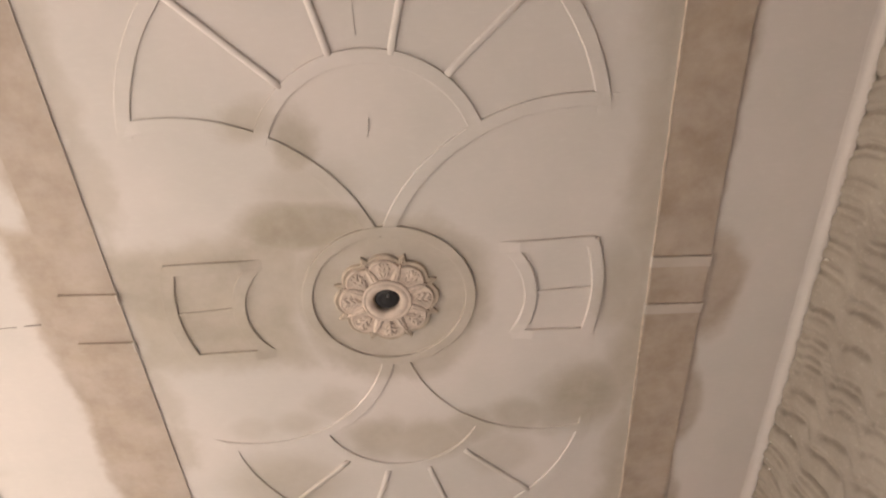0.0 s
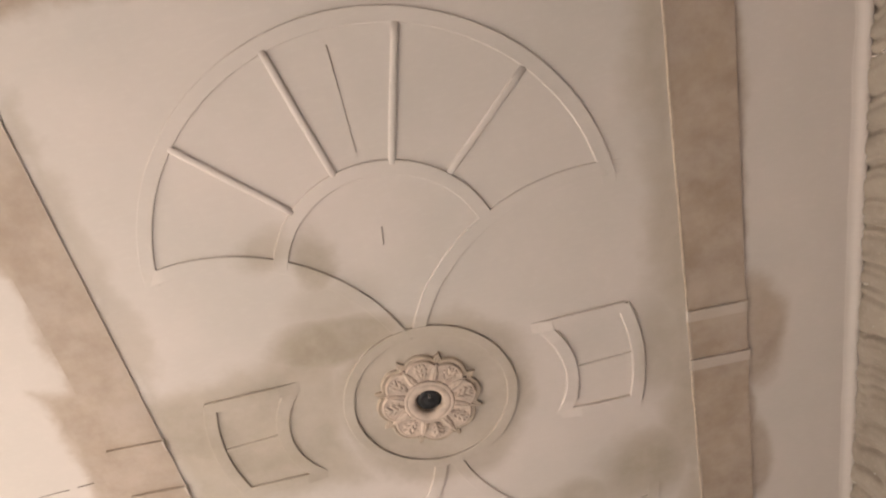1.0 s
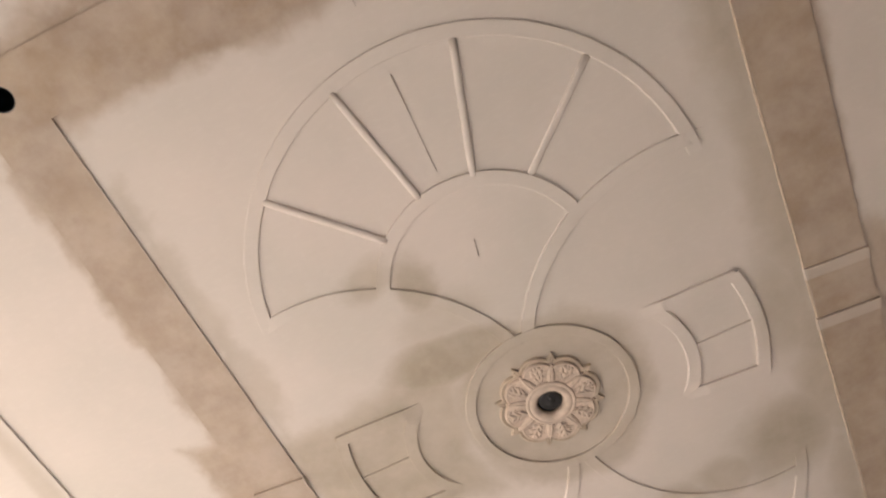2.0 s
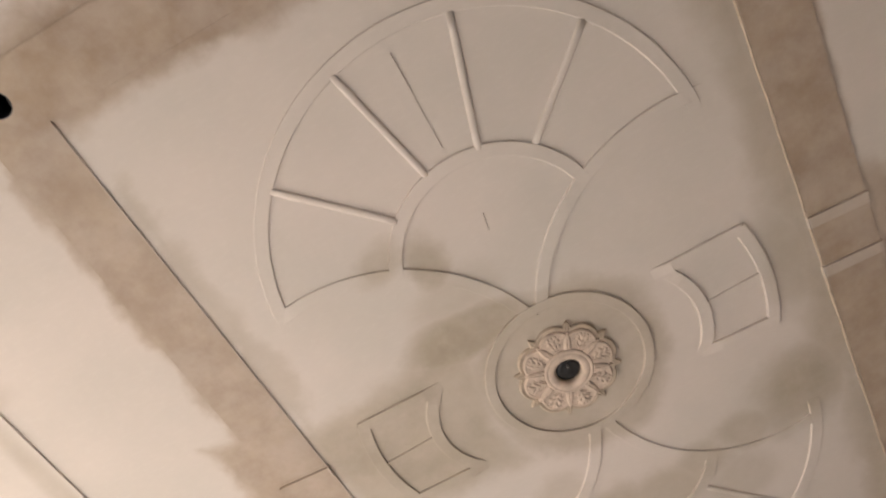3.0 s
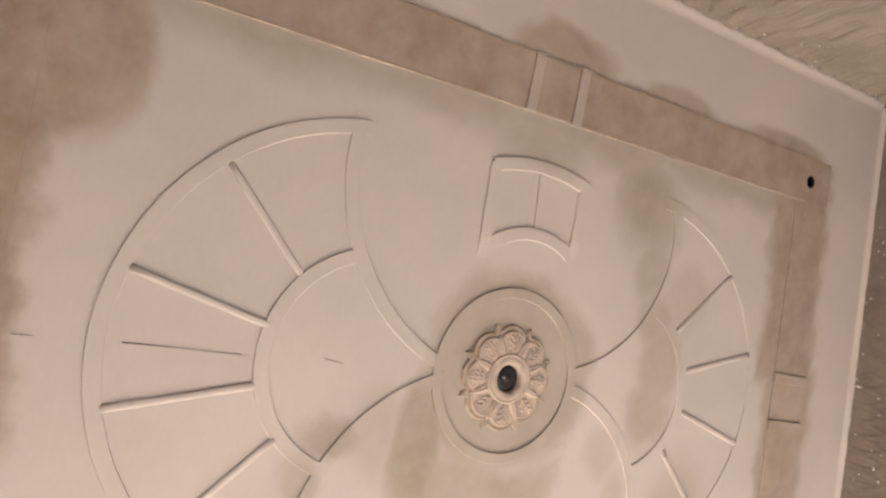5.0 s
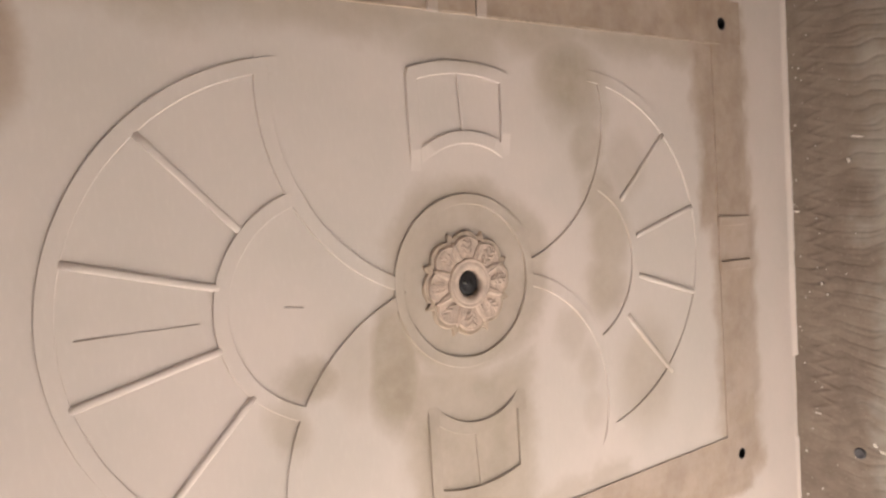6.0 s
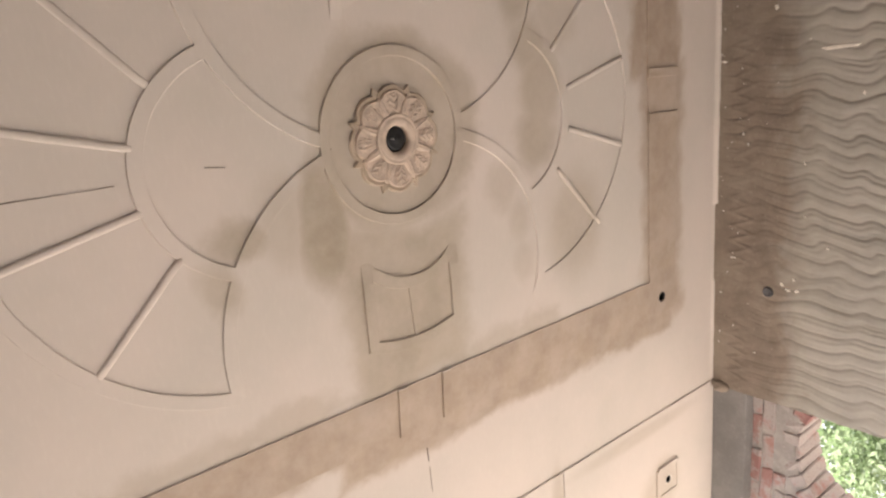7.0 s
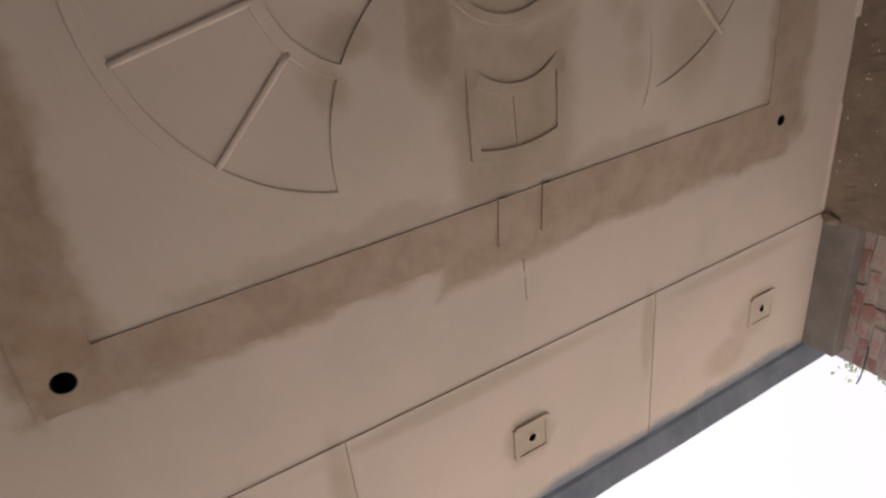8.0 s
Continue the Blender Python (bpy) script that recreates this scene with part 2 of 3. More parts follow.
def part(name, bm, material, parent, label="", smooth=False):
    return mesh_object(name, bm, material, parent, label, smooth)


def thing(name, label, category, group="", kind=""):
    """An Empty that parents the parts of one thing."""
    return tagged(new(name), label, category, group, kind)


def add_box(bm, lo, hi):
    vs = [bm.verts.new((x, y, z)) for x in (lo[0], hi[0]) for y in (lo[1], hi[1]) for z in (lo[2], hi[2])]
    for a, b, c, d in ((0, 1, 3, 2), (4, 6, 7, 5), (0, 4, 5, 1), (2, 3, 7, 6), (0, 2, 6, 4), (1, 5, 7, 3)):
        bm.faces.new((vs[a], vs[b], vs[c], vs[d]))
    return vs


def box_mesh(lo, hi, bevel=0.0, segments=2):
    bm = bmesh.new()
    add_box(bm, lo, hi)
    if bevel:
        bmesh.ops.bevel(bm, geom=bm.edges[:], offset=bevel, segments=segments, affect="EDGES", profile=0.5)
    return bm


def arc(c, r, a0, a1, ry=None, step=1.5):
    """Points on an arc, degrees."""
    k = max(2, int(abs(a1 - a0) / step))
    return [(c[0] + r * math.cos(radians(a)), c[1] + (ry or r) * math.sin(radians(a))) for a in np.linspace(a0, a1, k + 1)]


def bow(p, q, s):
    """An arc from p through q to s."""
    (ax, ay), (bx, by), (cx, cy) = p, q, s
    d = 2 * (ax * (by - cy) + bx * (cy - ay) + cx * (ay - by))
    ux = ((ax * ax + ay * ay) * (by - cy) + (bx * bx + by * by) * (cy - ay) + (cx * cx + cy * cy) * (ay - by)) / d
    uy = ((ax * ax + ay * ay) * (cx - bx) + (bx * bx + by * by) * (ax - cx) + (cx * cx + cy * cy) * (bx - ax)) / d
    r = math.hypot(ax - ux, ay - uy)
    a0, a1 = math.degrees(math.atan2(ay - uy, ax - ux)), math.degrees(math.atan2(cy - uy, cx - ux))
    a1 = a0 + (a1 - a0 + 180) % 360 - 180
    return arc((ux, uy), r, a0, a1, step=3)


def line(p, q, step=0.04):
    k = max(2, int(math.dist(p, q) / step))
    return [(p[0] + (q[0] - p[0]) * i / k, p[1] + (q[1] - p[1]) * i / k) for i in range(k + 1)]


drop_turn = [0]


def strip_mesh(points, width, drop=0.0047, closed=False, edge=0.0016, round_top=False, wobble=0.0008, fade=(0.0, 0.0)):
    """A run of plaster moulding under the ceiling along a line: flat with eased arrises, or half round. Runs differ a
    little in thickness, as they were laid one over another."""
    drop_turn[0] = (drop_turn[0] + 1) % 9
    drop = drop + 0.0003 * drop_turn[0]
    hw = width / 2
    if round_top:
        section = [(-hw, 0.004)] + [(hw * math.sin(a), -drop * math.cos(a) ** 0.6) for a in np.linspace(-1.45, 1.45, 9)] + [(hw, 0.004)]
    else:
        section = [(-hw - 0.001, 0.004), (-hw, -drop + edge), (-hw + edge * 0.35, -drop + edge * 0.3), (-hw + edge, -drop),
                   (hw - edge, -drop), (hw - edge * 0.35, -drop + edge * 0.3), (hw, -drop + edge), (hw + 0.001, 0.004)]
    bm = bmesh.new()
    rows, k = [], len(points)
    for i, (x, y) in enumerate(points):
        if closed:
            a, b = points[i - 1], points[(i + 1) % k]
        else:
            a, b = points[max(0, i - 1)], points[min(k - 1, i + 1)]
        t = Vector((b[0] - a[0], b[1] - a[1])).normalized()
        s = Vector((-t.y, t.x))
        row = []
        low = 1.0
        for run, end in zip(fade, (points[0], points[-1])):
            if run:
                low = min(low, 0.04 + 0.96 * min(1.0, math.dist((x, y), end) / run) ** 1.3)
        for u, dz in section:
            dz = dz * low if dz < 0 else dz
            w = wobble * noise.noise((x * 9 + (5 if u > 0 else 0), y * 9, 1.7))
            row.append(bm.verts.new((x + s.x * (u + w), y + s.y * (u + w), H + dz)))
        rows.append(row)
    for i in range(k if closed else k - 1):
        r0, r1 = rows[i], rows[(i + 1) % k]
        for j in range(len(section) - 1):
            bm.faces.new((r0[j], r0[j + 1], r1[j + 1], r1[j]))
    if not closed:
        bm.faces.new(rows[0])
        bm.faces.new(rows[-1][::-1])
    return bm


def lathe(profile, centre, turns=40, top=False):
    """A turned shape round a vertical axis; profile of (radius, z)."""
    bm = bmesh.new()
    rows = []
    for r, z in profile:
        rows.append([bm.verts.new((centre[0] + r * math.cos(2 * math.pi * i / turns), centre[1] + r * math.sin(2 * math.pi * i / turns), z)) for i in range(turns)])
    for a, b in zip(rows, rows[1:]):
        for i in range(turns):
            bm.faces.new((a[i], a[(i + 1) % turns], b[(i + 1) % turns], b[i]))
    if top:
        bm.faces.new(rows[-1])
    return bm


def sheet_with_holes(bm, corners, holes, z):
    """A flat sheet at height z with round holes; returns the rims of the holes."""
    edges, rims = [], []
    outline = [bm.verts.new((x, y, z)) for x, y in corners]
    for i, v in enumerate(outline):
        edges.append(bm.edges.new((v, outline[(i + 1) % len(outline)])))
    for cx, cy, r in holes:
        rim = [bm.verts.new((cx + r * math.cos(2 * math.pi * i / 20), cy + r * math.sin(2 * math.pi * i / 20), z)) for i in range(20)]
        for i in range(20):
            edges.append(bm.edges.new((rim[i], rim[(i + 1) % 20])))
        rims.append(rim)
    bmesh.ops.triangle_fill(bm, edges=edges, use_beauty=True)
    return rims


def tube_up(bm, rim, depth):
    """Sinks a round hole upwards from its rim."""
    top = [bm.verts.new(v.co + Vector((0, 0, depth))) for v in rim]
    k = len(rim)
    for i in range(k):
        bm.faces.new((rim[i], rim[(i + 1) % k], top[(i + 1) % k], top[i]))
    bm.faces.new(top)


# ---- ceiling ----
CORNER_HOLES = ((0.886, 1.269, 0.027), (-0.866, 1.290, 0.025), (-0.852, -1.430, 0.033), (0.886, -1.430, 0.030))
PLATES = ((-1.80, 1.325, 0.150), (-1.822, -0.048, 0.150), (-1.822, -1.43, 0.150))


def build_ceiling():
    bm = bmesh.new()
    holes = [(x, y, r) for x, y, r in CORNER_HOLES] + [(x, y, 0.022) for x, y, s in PLATES] + [(ROSE.x, ROSE.y, 0.041)]
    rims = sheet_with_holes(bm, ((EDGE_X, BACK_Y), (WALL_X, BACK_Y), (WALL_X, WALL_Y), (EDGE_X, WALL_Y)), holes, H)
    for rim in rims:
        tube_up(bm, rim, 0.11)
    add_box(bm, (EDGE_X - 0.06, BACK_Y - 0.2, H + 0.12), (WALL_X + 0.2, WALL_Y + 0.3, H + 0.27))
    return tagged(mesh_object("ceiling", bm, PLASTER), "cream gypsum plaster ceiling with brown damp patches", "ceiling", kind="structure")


def build_border():
    """The raised border round the field: four runs with paired cross strips at the middle of each side."""
    frame_thing = thing("border_moulding", "raised damp brown plaster border round the ceiling field", "moulding", kind="structure")
    x0, x1, y0, y1 = -0.776, 0.808, -1.345, 1.200
    X0, X1, Y0, Y1 = -0.936, 0.981, -1.512, 1.388
    z = H - 0.0054

    def run(corners, holes):
        bm = bmesh.new()
        rims = sheet_with_holes(bm, corners, holes, z)
        for e in [e for e in bm.edges if e.is_boundary]:
            a, b = e.verts
            if any(a in rim for rim in rims):
                up = 0.10
            else:
                up = 0.016
            c, d = bm.verts.new(a.co + Vector((0, 0, up))), bm.verts.new(b.co + Vector((0, 0, up)))
            bm.faces.new((a, b, d, c))
        bmesh.ops.remove_doubles(bm, verts=bm.verts[:], dist=1e-5)
        return part("border_run", bm, PLASTER, frame_thing)

    holes = [(x, y, r - 0.001) for x, y, r in CORNER_HOLES]
    run(((x1, Y0), (X1, Y0), (X1, Y1), (x1, Y1)), [holes[0], holes[3]])
    run(((X0, Y0), (x0, Y0), (x0, Y1), (X0, Y1)), [holes[1], holes[2]])
    run(((x0, y1), (x1, y1), (x1, Y1), (x0, Y1)), [])
    run(((x0, Y0), (x1, Y0), (x1, y0), (x0, y0)), [])
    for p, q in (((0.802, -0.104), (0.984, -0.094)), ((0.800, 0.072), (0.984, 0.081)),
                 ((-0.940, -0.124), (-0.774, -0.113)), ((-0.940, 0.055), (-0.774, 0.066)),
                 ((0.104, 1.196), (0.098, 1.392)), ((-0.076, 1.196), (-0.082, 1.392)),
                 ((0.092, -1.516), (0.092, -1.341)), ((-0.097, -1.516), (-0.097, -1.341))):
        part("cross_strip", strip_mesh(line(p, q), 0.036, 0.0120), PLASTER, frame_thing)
    part("arris_bead", strip_mesh(line((0.8055, -1.33), (0.8055, 1.25), 0.02), 0.0036, 0.0062, edge=0.0008, wobble=0.0040), DAMP_CAST, frame_thing, "pale ragged bead along the inner arris")
    return frame_thing


def build_fan(label, rim, side_a, side_b, hub, spokes):
    """A fan: a wide outer rim, an inner hub arc, two sweeping sides that spring from the ring, and four ribs."""
    fan = thing("fan_moulding", label, "moulding", "fan mouldings")
    part("rim_strip", strip_mesh(rim, 0.038, fade=(0.04, 0.06)), PLASTER, fan)
    part("side_arc", strip_mesh(side_a, 0.038, fade=(0.05, 0.0)), PLASTER, fan)
    part("side_arc", strip_mesh(side_b, 0.038, fade=(0.05, 0.0)), PLASTER, fan)
    part("hub_arc", strip_mesh(hub, 0.038), PLASTER, fan)
    for p, q in spokes:
        part("rib", strip_mesh(line(p, q), 0.019, 0.0056, round_top=True), PLASTER, fan, "rounded plaster rib", smooth=True)
    return fan


def build_panel_moulding(label, near, far, side_a, side_b, bar, drop):
    """A curved window-like panel between the ring and the border."""
    panel = thing("panel_moulding", label, "moulding", "panel mouldings")
    part("near_arc", strip_mesh(bow(*near), 0.038, drop, fade=(0.05, 0.05)), PLASTER, panel)
    part("far_arc", strip_mesh(bow(*far), 0.038, drop), PLASTER, panel)
    for p, q in (side_a, side_b):
        ends = (0.06, 0.0) if abs(p[0]) < abs(q[0]) else (0.0, 0.06)
        part("side_strip", strip_mesh(line(p, q, 0.02), 0.036, drop, fade=ends), PLASTER, panel)
    part("centre_bar", strip_mesh(line(*bar), 0.013, 0.0045), PLASTER, panel)
    return panel


def build_rose():
    """The cast rose: a scalloped plate with forked tips, a second scalloped plate with eight palmettes and pointed leaves, and a plain rim."""
    rose = thing("ceiling_rose", "cast gypsum ceiling rose with palmettes and scalloped edge", "ceiling rose")
    cx, cy = ROSE

    def scalloped(lobe_at, lobe_r, tip, slope, inner, z_top, z_edge, z_in, turns=320):
        bm = bmesh.new()
        rows = []
        for i in range(turns):
            a = 2 * math.pi * i / turns
            off = abs((math.degrees(a) + 22.5) % 45 - 22.5)
            f = radians(off)
            lobe = lobe_at * math.cos(f) + math.sqrt(max(0.0, lobe_r ** 2 - (lobe_at * math.sin(f)) ** 2))
            r = max(lobe, tip - slope * (22.5 - off)) + 0.0012 * noise.noise((math.cos(a) * 6, math.sin(a) * 6, tip * 90))
            u = (math.cos(a), math.sin(a))
            ring = [(r + 0.003, z_top), (r + 0.0012, H - z_edge * 0.75), (r - 0.0010, H - z_edge), (r - 0.0040, H - z_edge - 0.0004),
                    (r - 0.0062, H - z_edge + 0.0014), (r - 0.0085, H - z_in - 0.0006), (r - 0.013, H - z_in), (inner, H - z_in)]
            rows.append([bm.verts.new((cx + u[0] * q, cy + u[1] * q, z)) for q, z in ring])
        for i in range(turns):
            for j in range(7):
                bm.faces.new((rows[i][j], rows[i][j + 1], rows[(i + 1) % turns][j + 1], rows[(i + 1) % turns][j]))
        return bm

    part("outer_plate", scalloped(0.100, 0.056, 0.163, 0.0042, 0.09, H + 0.003, 0.0100, 0.0075), DAMP_CAST, rose, smooth=True)
    part("inner_plate", scalloped(0.092, 0.049, 0.133, 0.0036, 0.06, H - 0.004, 0.0165, 0.0145), CAST, rose, smooth=True)

    def leaf(a, r0, length, width, z, bulge, veins, groove, fan):
        """A modelled leaf lying along a radius; fan 1 opens outwards, fan 0 tapers to a point."""
        bm = bmesh.new()
        rows = []
        for i in range(37):
            t = i / 36
            body = math.sin(math.pi * (0.06 + 0.90 * t)) ** 0.75
            w = width * (body * (0.42 + 0.85 * t) if fan else (1 - t) ** 0.8 * (0.75 + 0.9 * t))
            w *= 1 + 0.24 * math.cos(2 * math.pi * veins * (t - 0.30)) * fan
            row = []
            for j in range(19):
                s = j / 9 - 1
                dome = bulge * (1 - s * s) ** 0.5 * min(1.0, 6 * t + 0.3, 6 * (1 - t) + 0.05)
                cut = groove * (0.5 + 0.5 * math.cos(2 * math.pi * veins * (t - 0.42 * abs(s)))) ** 3 * min(1.0, abs(s) * 5) * (1 - s ** 6)
                crease = groove * 0.9 * math.exp(-(s / 0.10) ** 2) if fan == 0 else 0.0
                r = r0 + length * t
                q = (r * math.cos(a) - s * w * math.sin(a), r * math.sin(a) + s * w * math.cos(a))
                row.append(bm.verts.new((cx + q[0], cy + q[1], H - z + 0.001 - dome + min(dome * 0.8, cut * (1 if fan else 0.25) + crease))))
            rows.append(row)
        for i in range(36):
            for j in range(18):
                bm.faces.new((rows[i][j], rows[i][j + 1], rows[i + 1][j + 1], rows[i + 1][j]))
        return bm

    for i in range(8):
        a = 2 * math.pi * i / 8 + 0.012 * math.sin(i * 5)
        part("palmette", leaf(a, 0.071, 0.069, 0.0290, 0.0140, 0.0068, 4.0, 0.0062, 1), CAST, rose, smooth=True)
        part("pointed_leaf", leaf(a + math.pi / 8, 0.070, 0.060, 0.0165, 0.0140, 0.0080, 3, 0.0050, 0), CAST, rose, smooth=True)
        part("forked_tip", leaf(a + math.pi / 8, 0.132, 0.031, 0.0130, 0.0072, 0.0045, 3, 0.0040, 0), DAMP_CAST, rose, smooth=True)
    part("rim", lathe(((0.0760, H - 0.010), (0.0750, H - 0.0190), (0.0720, H - 0.0225), (0.0675, H - 0.0225), (0.0650, H - 0.0205), (0.0620, H - 0.0225),
                       (0.0570, H - 0.0240), (0.0480, H - 0.0230), (0.0425, H - 0.0195), (0.0398, H - 0.0140), (0.0392, H + 0.000), (0.0392, H + 0.10)), ROSE, 56), CAST, rose, "smooth pale rim round the hole", smooth=True)
    return rose


def build_lamp_holder():
    holder = thing("lamp_holder", "black lamp holder inside the rose hole", "lamp holder")
    part("cup", lathe(((0.001, H - 0.0135), (0.012, H - 0.0130), (0.020, H - 0.0095), (0.026, H - 0.0120), (0.0340, H - 0.0085), (0.0380, H - 0.002), (0.0380, H + 0.10), (0.001, H + 0.10)), ROSE, 32), BLACK, holder, smooth=True)
    bm = lathe(((0.0008, H - 0.024), (0.0026, H - 0.022), (0.0030, H + 0.01)), (ROSE.x + 0.003, ROSE.y - 0.018), 12)
    part("terminal", bm, STEEL, holder, "small bright metal terminal")
    return holder


def build_soffit_panels():
    """Three slightly lower panels between the step and the open edge."""
    for y0, y1 in ((0.613, WALL_Y), (-0.781, 0.607), (BACK_Y, -0.787)):
        hole = [(x, y, 0.0216) for x, y, s in PLATES if y0 < y < y1]
        bm = bmesh.new()
        z = H - 0.0062
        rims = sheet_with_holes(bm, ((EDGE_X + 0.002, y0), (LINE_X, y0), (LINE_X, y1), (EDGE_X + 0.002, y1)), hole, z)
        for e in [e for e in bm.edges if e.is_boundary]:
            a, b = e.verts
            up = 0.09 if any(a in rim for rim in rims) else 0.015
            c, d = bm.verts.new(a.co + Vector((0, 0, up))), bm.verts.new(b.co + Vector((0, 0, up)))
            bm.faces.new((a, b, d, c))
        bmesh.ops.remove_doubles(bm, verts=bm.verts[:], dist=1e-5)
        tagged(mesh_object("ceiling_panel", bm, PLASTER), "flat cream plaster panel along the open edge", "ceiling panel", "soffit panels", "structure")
    for x, y, s in PLATES:
        plate = thing("lamp_plate", "square raised plaster plate with a cable hole", "plate", "lamp plates")
        h = s / 2
        for p, q in (((x - h, y - h), (x + h, y - h)), ((x + h, y - h), (x + h, y + h)), ((x + h, y + h), (x - h, y + h)), ((x - h, y + h), (x - h, y - h))):
            part("edge_strip", strip_mesh(line(p, q), 0.022, 0.017), PLASTER, plate)
        bm = bmesh.new()
        rims = sheet_with_holes(bm, ((x - h, y - h), (x + h, y - h), (x + h, y + h), (x - h, y + h)), [(x, y, 0.0212)], H - 0.0135)
        for rim in rims:
            tube_up(bm, rim, 0.08)
        part("centre_board", bm, PLASTER, plate)
        part("pipe_end", lathe(((0.0205, H + 0.03), (0.0235, H - 0.0160), (0.0222, H - 0.0172), (0.0190, H - 0.0160), (0.0185, H + 0.03)), (x, y), 24), SPLASH, plate, "white plastic pipe end")
        # shade of the cable hole, added as a black lining
        part("bore_shade", lathe(((0.0182, H - 0.012), (0.0180, H + 0.02), (0.001, H + 0.022)), (x, y), 24), BLACK, plate)


build_ceiling()
build_border()
ring = tagged(mesh_object("ring_moulding", strip_mesh(arc((0.012, -0.036), 0.2455, 0, 360, 0.240)[:-1], 0.031, 0.0068, closed=True), PLASTER), "damp plain plaster ring round the ceiling rose", "moulding")
build_fan("cream plaster fan with four ribs beside the back border",
          arc((0.004, -0.520), 0.624, -5, -173), arc((-0.527, -0.093), 0.538, -101, -17), arc((0.552, -0.058), 0.567, -79, -159), arc((0.003, -0.477), 0.296, -17, -163),
          (((-0.200, -0.708), (-0.436, -0.944)), ((-0.072, -0.778), (-0.149, -1.112)), ((0.078, -0.772), (0.171, -1.104)), ((0.209, -0.706), (0.452, -0.930))))
build_fan("damp plaster fan with four ribs beside the end border",
          arc((0.028, 0.448), 0.622, 5, 171), arc((0.520, 0.085), 0.501, 73, 165), arc((-0.458, 0.090), 0.460, 114, 13), arc((0.010, 0.413), 0.293, 20, 158),
          (((0.217, 0.643), (0.450, 0.887)), ((0.087, 0.720), (0.174, 1.034)), ((-0.057, 0.720), (-0.156, 1.024)), ((-0.193, 0.652), (-0.441, 0.878))))
build_panel_moulding("curved plaster panel with a centre bar on the wall side",
                     ((0.380, -0.178), (0.441, -0.018), (0.388, 0.140)), ((0.617, -0.198), (0.646, -0.042), (0.614, 0.160)),
                     ((0.345, -0.190), (0.625, -0.190)), ((0.385, 0.137), (0.622, 0.148)), ((0.456, -0.018), (0.632, -0.024)), 0.0078)
build_panel_moulding("curved damp plaster panel with a centre bar on the open side",
                     ((-0.364, -0.186), (-0.436, -0.058), (-0.366, 0.143)), ((-0.608, -0.200), (-0.638, -0.030), (-0.606, 0.140)),
                     ((-0.622, -0.195), (-0.345, -0.190)), ((-0.614, 0.136), (-0.360, 0.140)), ((-0.624, -0.033), (-0.455, -0.040)), 0.0052)
build_rose()
build_lamp_holder()
build_soffit_panels()
for hx, hy, hr in CORNER_HOLES:
    pipe = thing("pipe_end", "dark empty cable pipe end in the corner of the border", "pipe", "corner pipe ends")
    part("sleeve", lathe(((hr - 0.0035, H - 0.0045), (hr - 0.0015, H - 0.0045), (hr - 0.0012, H + 0.02), (hr - 0.0015, H + 0.099)), (hx, hy), 24), PVC, pipe)
    # black lining stands in for the shade deep in the empty pipe
    part("pipe_shade", lathe(((hr - 0.0036, H - 0.0040), (hr - 0.0040, H + 0.05), (hr - 0.006, H + 0.094), (0.001, H + 0.095)), (hx, hy), 24), BLACK, pipe)


# ---- walls, beams, floor, ground ----
def combed(u, v, seed, depth, pitch, swing, calm, drift):
    """Relief of the wavy comb marks on a wall, u along it and v up it: broad lands between narrow grooves, many of them double."""
    beat = v / 0.19 + drift * noise.noise((u * 1.9, v * 1.3, seed)) + 0.3 * drift * noise.noise((u * 5, v * 3, seed + 7))
    sway = 0.75 + 0.8 * noise.noise((u * 1.8, v * 1.5, seed + 40))
    w = swing * sway * (math.sin(2 * math.pi * beat) + 0.32 * math.sin(4 * math.pi * beat + 0.6))
    w += 0.09 * noise.noise((u * 1.4, v * 1.3, seed + 9)) + 0.016 * noise.noise((u * 6, v * 4, seed + 13))
    t = (u + w) / pitch
    k = math.floor(t + 0.5)
    f = t - k
    sharp = 0.080 + 0.04 * noise.noise((k * 3.7, v * 1.7, seed + 2))
    cut = (0.75 + 0.5 * noise.noise((k * 5.3, v * 2.1, seed + 4))) * math.exp(-(f / sharp) ** 2)
    second = 0.25 + 0.06 * noise.noise((k * 2.9, v * 2.3, seed + 15))
    cut += max(0.0, 0.35 + 1.1 * noise.noise((k * 7.1, v * 1.9, seed + 5))) * math.exp(-((f - second) / 0.06) ** 2)
    cut += max(0.0, 0.25 + 1.0 * noise.noise((k * 4.3, v * 2.2, seed + 8))) * math.exp(-((f + 0.33) / 0.07) ** 2)
    crown = 0.12 * math.cos(2 * math.pi * f)
    amount = min(1.25, max(0.55, 0.90 + 0.6 * noise.noise((u * 2.1, v * 2.6, seed + 20))))
    if calm:
        top = max(0.0, min(1.0, 1.35 - (H - v) / 0.40 + 0.5 * noise.noise((u * 3, v * 3, seed + 60))))
        amount *= 1 - calm * top
    relief = -depth * amount * (cut + crown)
    if calm:
        # short scooped strokes of the trowel just under the ceiling
        g = (u + 0.02 * noise.noise((u * 5, 1, seed))) / 0.066
        bowl = 3.07 + 0.035 * noise.noise((u * 4, 3, seed)) - 0.036 * math.cos(2 * math.pi * g)
        relief += 0.0048 * max(0.0, 0.5 + noise.noise((u * 3.1, 7, seed))) * math.exp(-((v - bowl) / 0.017) ** 2)
    return 0.010 + relief + 0.0016 * noise.noise((u * 15, v * 15, seed + 5)) + 0.004 * noise.noise((u * 3, v * 3, seed + 6))


